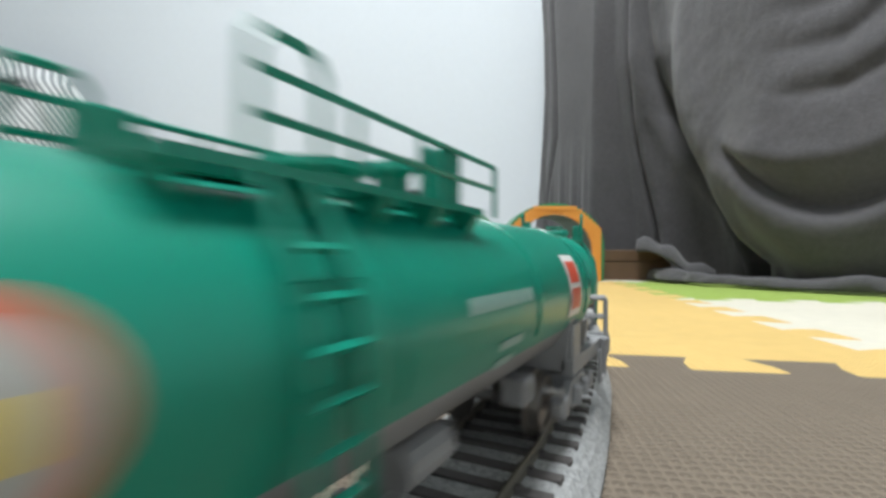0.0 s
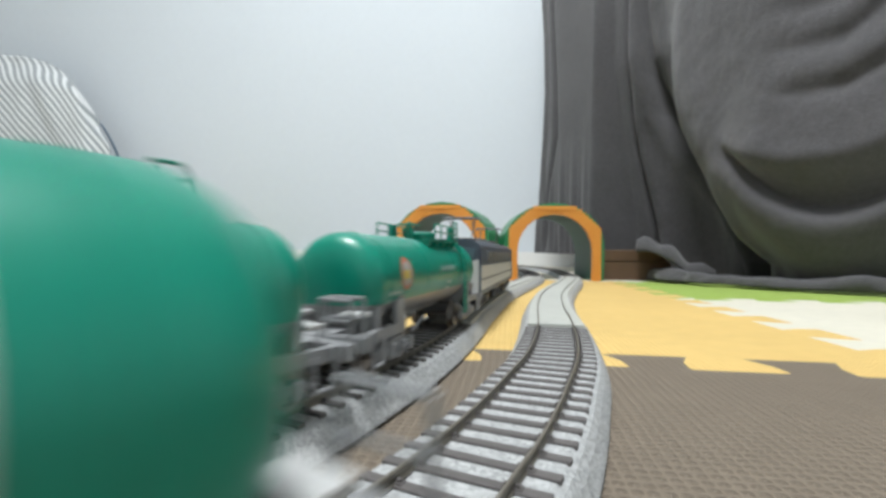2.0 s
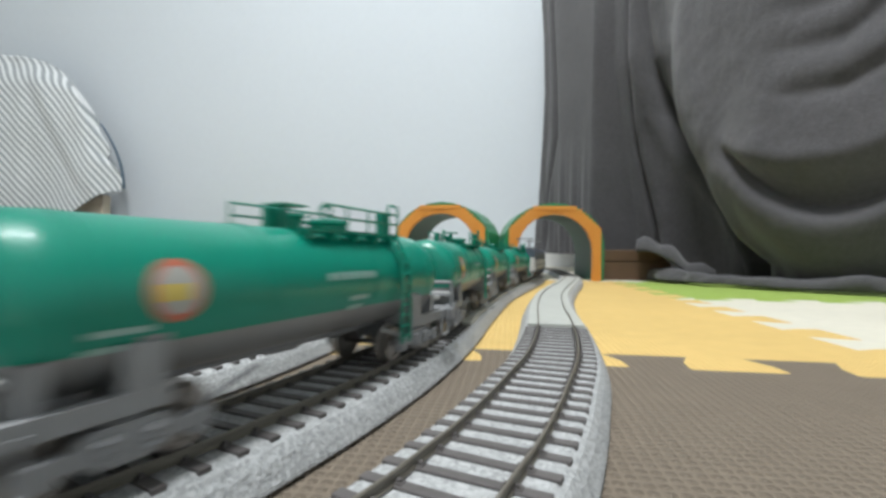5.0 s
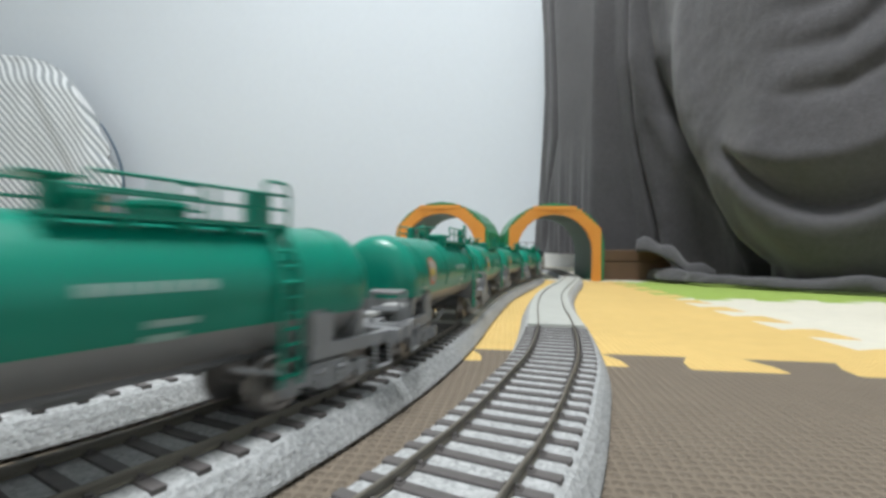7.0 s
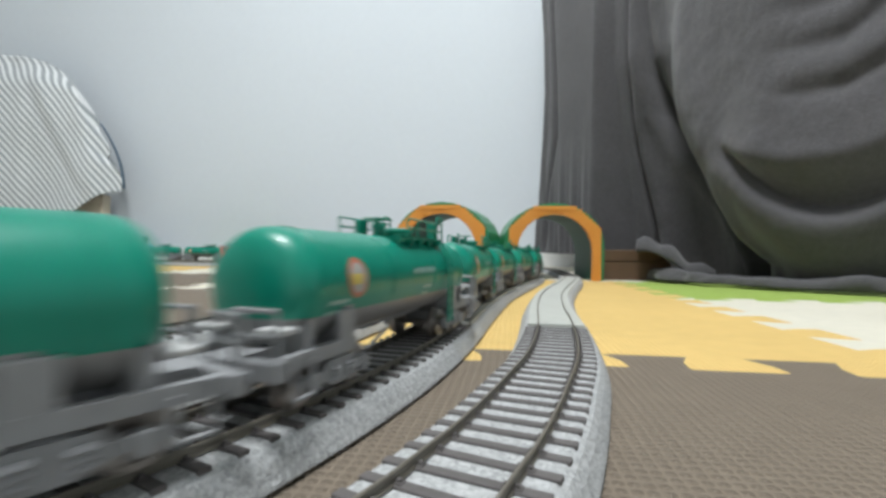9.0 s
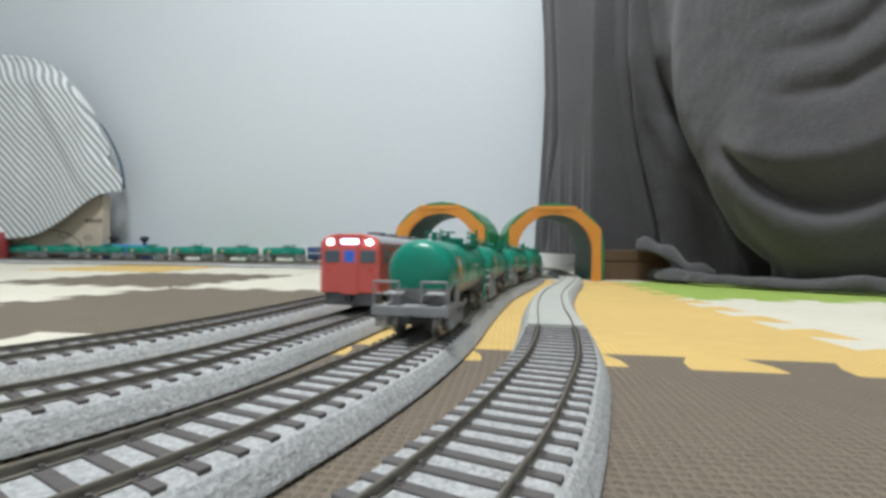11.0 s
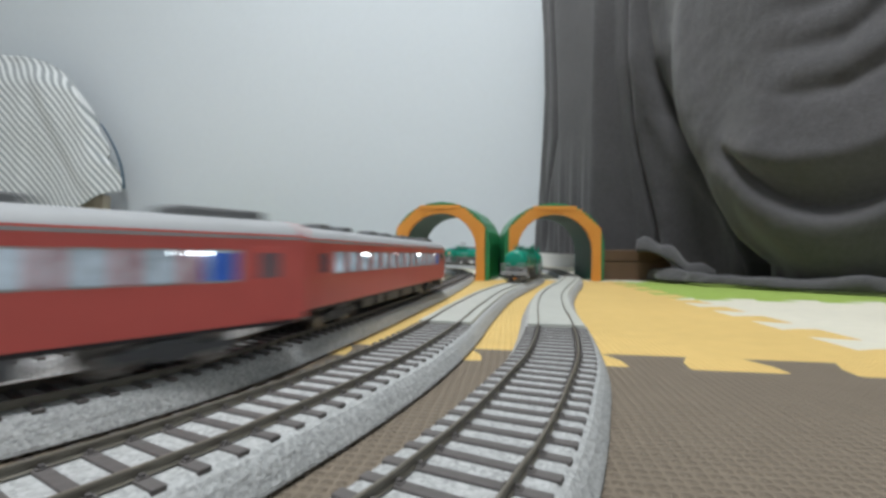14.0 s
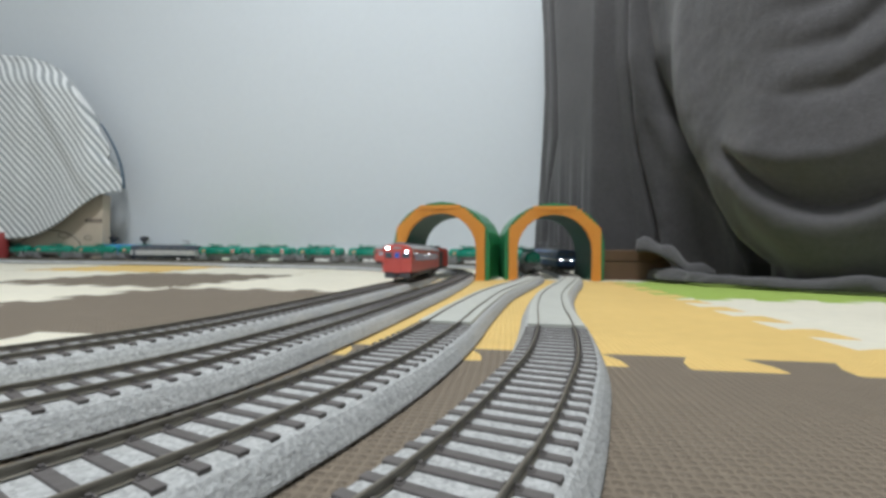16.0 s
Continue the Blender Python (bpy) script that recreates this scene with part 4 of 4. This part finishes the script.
def locomotive(body_mat, band_mat, band0, band1, front_band, label, lights):
    t = thing("locomotive", label, "locomotive", "locomotives on the tracks")
    h, w = 0.098, 0.0175
    b = bmesh.new()
    prism(b, [(-w, 0.0105), (w, 0.0105), (w, 0.0365), (w - 0.002, 0.0395), (w - 0.006, 0.0412), (-w + 0.006, 0.0412), (-w + 0.002, 0.0395), (-w, 0.0365)], -h, h, "YZ")
    bmesh.ops.bevel(b, geom=[e for e in b.edges], offset=0.0009, segments=2, affect="EDGES")
    part("body", b, body_mat, t, smooth=True)
    for y in (-1, 1):
        part("stripe", box(bmesh.new(), -h + 0.001, h - 0.001, y * (w - 0.0005), y * (w + 0.0003), band0, band1), band_mat, t, "pale side stripe")
        if band1 - band0 > 0.01:
            part("stripe_line", box(bmesh.new(), -h + 0.001, h - 0.001, y * (w - 0.0004), y * (w + 0.0005), 0.0190, 0.0200), body_mat, t, "thin dark line in the stripe")
        for k in range(6):
            x = -0.062 + k * 0.0248
            g = bmesh.new()
            box(g, x - 0.009, x + 0.009, y * (w - 0.0005), y * (w + 0.0004), 0.0290, 0.0350, bevel=0.0003)
            for j in range(5):
                box(g, x - 0.0085, x + 0.0085, y * w, y * (w + 0.0008), 0.0295 + j * 0.0011, 0.0300 + j * 0.0011)
            part("side_grille", g, VENT_GREY, t, "dark side grille")
        part("cab_door", box(bmesh.new(), 0.083, 0.090, y * w, y * (w + 0.0004), 0.013, 0.036, bevel=0.0003), body_mat, t)
    for e in (-1, 1):
        part("front_band", box(bmesh.new(), e * (h - 0.0004), e * (h + 0.0004), -w + 0.001, w - 0.001, front_band[0], front_band[1], bevel=0.0003), band_mat, t, "pale front panel")
        for y in (-0.0085, 0.0085):
            part("cab_window", box(bmesh.new(), e * (h - 0.0004), e * (h + 0.0005), y - 0.0062, y + 0.0062, 0.0295, 0.0362, bevel=0.0004), CAB_GLASS, t, "dark cab window")
            lit = lights and e > 0
            part("headlamp", lathe(bmesh.new(), [(e * (h - 0.0005), 0.0009), (e * (h + 0.0012), 0.0009)], 12), HEADLAMP if lit else SIGN_WHITE, t,
                 "lit white headlamp" if lit else "white headlamp", at=pose(0, y * 1.15, 0.0230))
        s = bmesh.new()
        box(s, e * (h - 0.004), e * (h + 0.001), -0.015, 0.015, 0.0045, 0.0105, bevel=0.0006)
        box(s, e * h, e * (h + 0.006), -0.0016, 0.0016, 0.0068, 0.0098)
        part("pilot", s, DARK, t, "black pilot and coupler")
        pantograph(t, e * 0.060, 0.0425)
    r = bmesh.new()
    for x0, x1 in ((-0.042, -0.012), (-0.008, 0.020), (0.024, 0.042)):
        box(r, x0, x1, -0.009, 0.009, 0.0408, 0.0436, bevel=0.0006)
    part("roof_gear", r, VENT_GREY, t, "dark roof housings")
    for x in (-0.068, 0.0, 0.068):
        bogie(t, x, 0.032, UNDER_GREY, 0.0068, 0.0135, "dark grey bogie")
    part("underframe", box(bmesh.new(), -0.094, 0.094, -0.012, 0.012, 0.0075, 0.0108), DARK, t, "black underframe")
    return t


def railcar(cab, label, lights):
    """A red diesel railcar; cab: which ends have a cab (+1 front, -1 rear)."""
    t = thing("railcar", label, "railcar", "red railcars on the tracks")
    h, w, z0, zw0, zw1, z1 = 0.1295, 0.0175, 0.0110, 0.0240, 0.0338, 0.0398
    roof = [(w, z1 - 0.0015), (w - 0.0012, z1 + 0.0010), (w - 0.0045, z1 + 0.0028), (w - 0.010, z1 + 0.0040)]
    for y in (-1, 1):
        # side wall with real window openings
        s = bmesh.new()
        box(s, -h, h, y * (w - 0.0012), y * w, z0, zw0)
        box(s, -h, h, y * (w - 0.0012), y * w, zw1, z1 - 0.001)
        x = -0.1065
        spans = []
        while x < 0.100:
            spans.append((x, x + 0.0125))
            x += 0.0154
        edge = -h
        for a, b in spans:
            box(s, edge, a, y * (w - 0.0012), y * w, zw0, zw1)
            edge = b
        box(s, edge, h, y * (w - 0.0012), y * w, zw0, zw1)
        part("side_wall", s, RED, t, "red-orange side wall")
        for a, b in spans:
            fr = bmesh.new()
            for q in ((a, a + 0.0006, zw0, zw1), (b - 0.0006, b, zw0, zw1), (a, b, zw0, zw0 + 0.0006), (a, b, zw1 - 0.0006, zw1)):
                box(fr, q[0], q[1], y * (w - 0.0009), y * (w + 0.0001), q[2], q[3])
            win = part("window", fr, ROOF_GREY, t, "pale window frame")
            part("pane", box(bmesh.new(), a, b, y * (w - 0.0016), y * (w - 0.0012), zw0, zw1), LIT_WINDOW, win, "lit window pane")
        for k in range(4):
            x = -0.0935 + k * 0.0534
            part("interior_lamp", box(bmesh.new(), x - 0.0034, x + 0.0034, y * (w - 0.0012), y * (w - 0.0009), zw1 - 0.0018, zw1 - 0.0007), LIT_STRIP, t, "bright interior lamp")
        part("curtain", box(bmesh.new(), -0.1065, -0.0975, y * (w - 0.0012), y * (w - 0.0010), zw0, zw1 - 0.001), LIT_BLUE, t, "blue seat back behind the window, glowing as if lit")
        for x in (-0.1165, 0.1165):
            if math.copysign(1, x) in cab:
                continue
            d = bmesh.new()
            box(d, x - 0.0058, x + 0.0058, y * (w - 0.0004), y * (w + 0.0003), z0 + 0.001, zw1 + 0.001, bevel=0.0002)
            door = part("door", d, RED, t)
            part("door_window", box(bmesh.new(), x - 0.0030, x + 0.0030, y * (w + 0.0001), y * (w + 0.0005), zw0 + 0.001, zw1 - 0.001), CAB_GLASS, door, "dark door window")
    r = bmesh.new()
    prism(r, [(-a, b) for a, b in roof] + [(a, b) for a, b in reversed(roof)], -h, h, "YZ")
    part("roof", r, ROOF_GREY, t, "light grey rounded roof", smooth=True)
    for y in (-1, 1):
        part("eaves_band", box(bmesh.new(), -h, h, y * (w - 0.0003), y * (w + 0.0003), z1 - 0.0026, z1 - 0.0017), ROOF_GREY, t)
    for e in (-1, 1):
        f = bmesh.new()
        prism(f, [(-w, z0), (w, z0), (w, z1 - 0.0015)] + roof[1:] + [(-a, b) for a, b in reversed(roof)], e * (h - 0.0002), e * (h + 0.0014), "YZ")
        bmesh.ops.bevel(f, geom=f.edges[:], offset=0.0005, segments=1, affect="EDGES")
        part("end_wall", f, RED, t, "red end wall")
        if e in cab:
            for y in (-1, 1):
                part("cab_window", box(bmesh.new(), e * (h + 0.0010), e * (h + 0.0018), y * 0.0060, y * 0.0150, 0.0278, 0.0345, bevel=0.0004), CAB_GLASS, t, "dark cab window")
                part("cab_side_window", box(bmesh.new(), e * (h - 0.0155), e * (h - 0.0075), y * (w - 0.0002), y * (w + 0.0004), 0.0275, 0.0345, bevel=0.0003), CAB_GLASS, t, "dark cab side window")
            part("gangway_door", box(bmesh.new(), e * (h + 0.0008), e * (h + 0.0022), -0.0048, 0.0048, z0 - 0.001, 0.0372, bevel=0.0005), RED, t)
            part("gangway_window", box(bmesh.new(), e * (h + 0.0020), e * (h + 0.0025), -0.0030, 0.0030, 0.0280, 0.0345, bevel=0.0003), LIT_BLUE, t, "bluish door window, glowing as if lit")
            on = e in lights
            part("destination_blind", box(bmesh.new(), e * (h + 0.0012), e * (h + 0.0019), -0.0048, 0.0048, 0.0382, 0.0408, bevel=0.0003), BLIND if lights.get(e) == 3 else ROOF_GREY, t, "destination blind")
            for y in (-1, 1):
                lit = on
                part("headlamp", lathe(bmesh.new(), [(e * (h + 0.0006), 0.0013), (e * (h + 0.0022), 0.0012)], 14), HEADLAMP if lit else SIGN_WHITE, t,
                     "lit white headlamp" if lit else "white headlamp", at=pose(0, y * 0.0115, 0.0392 if lights.get(e) == 3 else (0.0392 if y * e < 0 else 0.0345)))
                part("tail_lamp", lathe(bmesh.new(), [(e * (h + 0.0006), 0.0012), (e * (h + 0.0019), 0.0011)], 10), SIGN_RED, t, "red tail lamp", at=pose(0, y * 0.0125, 0.0235))
            sk = bmesh.new()
            box(sk, e * (h - 0.010), e * (h + 0.0006), -0.0150, 0.0150, 0.0040, z0, bevel=0.0006)
            part("skirt", sk, UNDER_GREY, t, "dark grey skirt")
        else:
            part("gangway", box(bmesh.new(), e * (h + 0.001), e * (h + 0.0042), -0.0052, 0.0052, z0, 0.0372, bevel=0.0008), VENT_GREY, t, "dark grey gangway bellows")
        part("coupler", box(bmesh.new(), e * h, e * (h + 0.0045), -0.0016, 0.0016, 0.0068, 0.0098), DARK, t, "black coupler")
        bogie(t, e * 0.090, 0.0262, UNDER_GREY, 0.0054, 0.0132, "dark grey bogie")
    for k, x in enumerate((0.088, 0.062, 0.022, -0.004, -0.040, -0.057)):
        part("roof_vent", box(bmesh.new(), x - 0.0052, x + 0.0052, -0.0050, 0.0050, z1 + 0.0030, z1 + 0.0068, bevel=0.0008), VENT_GREY, t, "dark roof ventilator")
    part("roof_cooler", box(bmesh.new(), -0.121, -0.092, -0.0075, 0.0075, z1 + 0.0030, z1 + 0.0070, bevel=0.001), VENT_GREY, t, "dark roof cooling unit")
    u = [(-0.060, -0.040), (-0.034, -0.008), (-0.002, 0.022), (0.028, 0.040), (0.045, 0.062)]
    for a, b in u:
        part("underfloor_box", box(bmesh.new(), a, b, -0.0135, 0.0135, 0.0042, 0.0112, bevel=0.0006), UNDER_GREY, t, "dark grey underfloor box")
    part("floor_frame", box(bmesh.new(), -h + 0.001, h - 0.001, -0.0158, 0.0158, 0.0095, 0.0112), DARK, t, "black floor frame")
    part("interior_core", box(bmesh.new(), -h + 0.001, h - 0.001, -0.0145, 0.0145, 0.0115, 0.0388), DARK, t, "dark interior")
    return t


def key_train(way, forward, vehicles, place):
    """Key vehicles (object, offset behind the head, half distance of bogies) whose head is at place(t) along the way."""
    for ob, back, half in vehicles:
        rows = []
        for k in range(0, 129):
            t = k / 8
            s = place(t) - forward * back
            a, b = way.at(s + half), way.at(s - half)
            p = (a + b) / 2
            d = (a - b) * forward
            za, zb = rise(a.y), rise(b.y)
            tilt = math.atan2((za - zb) * forward, d.length)
            m = Matrix.Translation((p.x, p.y, RAIL_TOP + (za + zb) / 2)) @ Matrix.Rotation(math.atan2(d.y, d.x), 4, "Z") @ Matrix.Rotation(-tilt, 4, "Y")
            rows.append((t, m))
        walk(ob, rows)


def glide(knots):
    """Place along a way through (seconds, metres) knots, with smooth speed."""
    ts, ss = [k[0] for k in knots], [k[1] for k in knots]
    slopes = []
    for i in range(len(ts)):
        a, b = max(0, i - 1), min(len(ts) - 1, i + 1)
        slopes.append((ss[b] - ss[a]) / (ts[b] - ts[a]))

    def place(t):
        i = min(max(0, sum(1 for q in ts if q <= t) - 1), len(ts) - 2)
        h = ts[i + 1] - ts[i]
        u = (t - ts[i]) / h
        return ((2 * u ** 3 - 3 * u ** 2 + 1) * ss[i] + (u ** 3 - 2 * u ** 2 + u) * h * slopes[i]
                + (-2 * u ** 3 + 3 * u ** 2) * ss[i + 1] + (u ** 3 - u ** 2) * h * slopes[i + 1])
    return place


WAGON = 0.144
first_wagon = tank_wagon()
wagons_b = [first_wagon] + [copy_thing(first_wagon, Matrix()) for _ in range(7)]
wagons_a = [copy_thing(first_wagon, Matrix()) for _ in range(33)]
loco_b = locomotive(LOCO_SLATE, LOCO_CREAM, 0.0140, 0.0270, (0.0125, 0.0300), "dark slate-blue model locomotive with cream side band and pantographs", False)
loco_a = locomotive(LOCO_BLUE, LOCO_CREAM, 0.0215, 0.0245, (0.0215, 0.0245), "dark blue model locomotive with lit headlamps", True)
set_c = [railcar({1} if k == 0 else {-1}, "red-orange model diesel railcar with lit windows and grey roof", {1: 3} if k == 0 else {}) for k in range(2)]
set_c += [copy_thing(set_c[0], Matrix()), copy_thing(set_c[1], Matrix())]
set_d = [railcar({1}, "red-orange model diesel railcar with lit windows, leading", {}), railcar({-1}, "red-orange model diesel railcar with lit windows, running away", {-1: 1})]


def motions():
    key_train(WAY["B"], 1, [(loco_b, 0.0, 0.068)] + [(w, 0.165 + k * WAGON, 0.046) for k, w in enumerate(wagons_b)], glide([(0.0, 1.818), (4.0, 2.296), (8.0, 2.775), (11.4, 3.178), (13.7, 3.468), (16.0, 3.780)]))
    ahead = (len(wagons_a) - 1) * 0.1432 + 0.175
    key_train(WAY["A"], -1, [(w, -k * 0.1432, 0.046) for k, w in enumerate(wagons_a)] + [(loco_a, -ahead, 0.068)], glide([(0.0, 1.9866), (1.0, 1.8720), (2.0, 1.7550), (4.0, 1.5205), (9.1, 0.9245), (11.4, 0.640), (16.0, 0.002)]))
    c = glide([(0.0, 5.04), (2.0, 4.425), (4.0, 3.809), (6.5, 3.04), (7.8, 2.65), (9.1, 2.31), (10.2, 2.12), (11.3, 1.963), (11.5, 1.9025), (12.0, 1.739), (12.5, 1.593), (13.0, 1.429), (14.0, 1.129), (15.0, 0.828), (16.0, 0.522)])
    key_train(WAY["C"], -1, [(car, k * 0.267, 0.090) for k, car in enumerate(set_c)], c)
    d = glide([(0.0, -4.24), (3.0, -3.297), (4.1, -2.95), (6.0, -2.20), (9.0, -0.62), (12.0, 1.0), (13.6, 1.80), (14.9, 2.214), (16.0, 2.476)])
    key_train(WAY["D"], 1, [(car, k * 0.267, 0.090) for k, car in enumerate(set_d)], d)


motions()
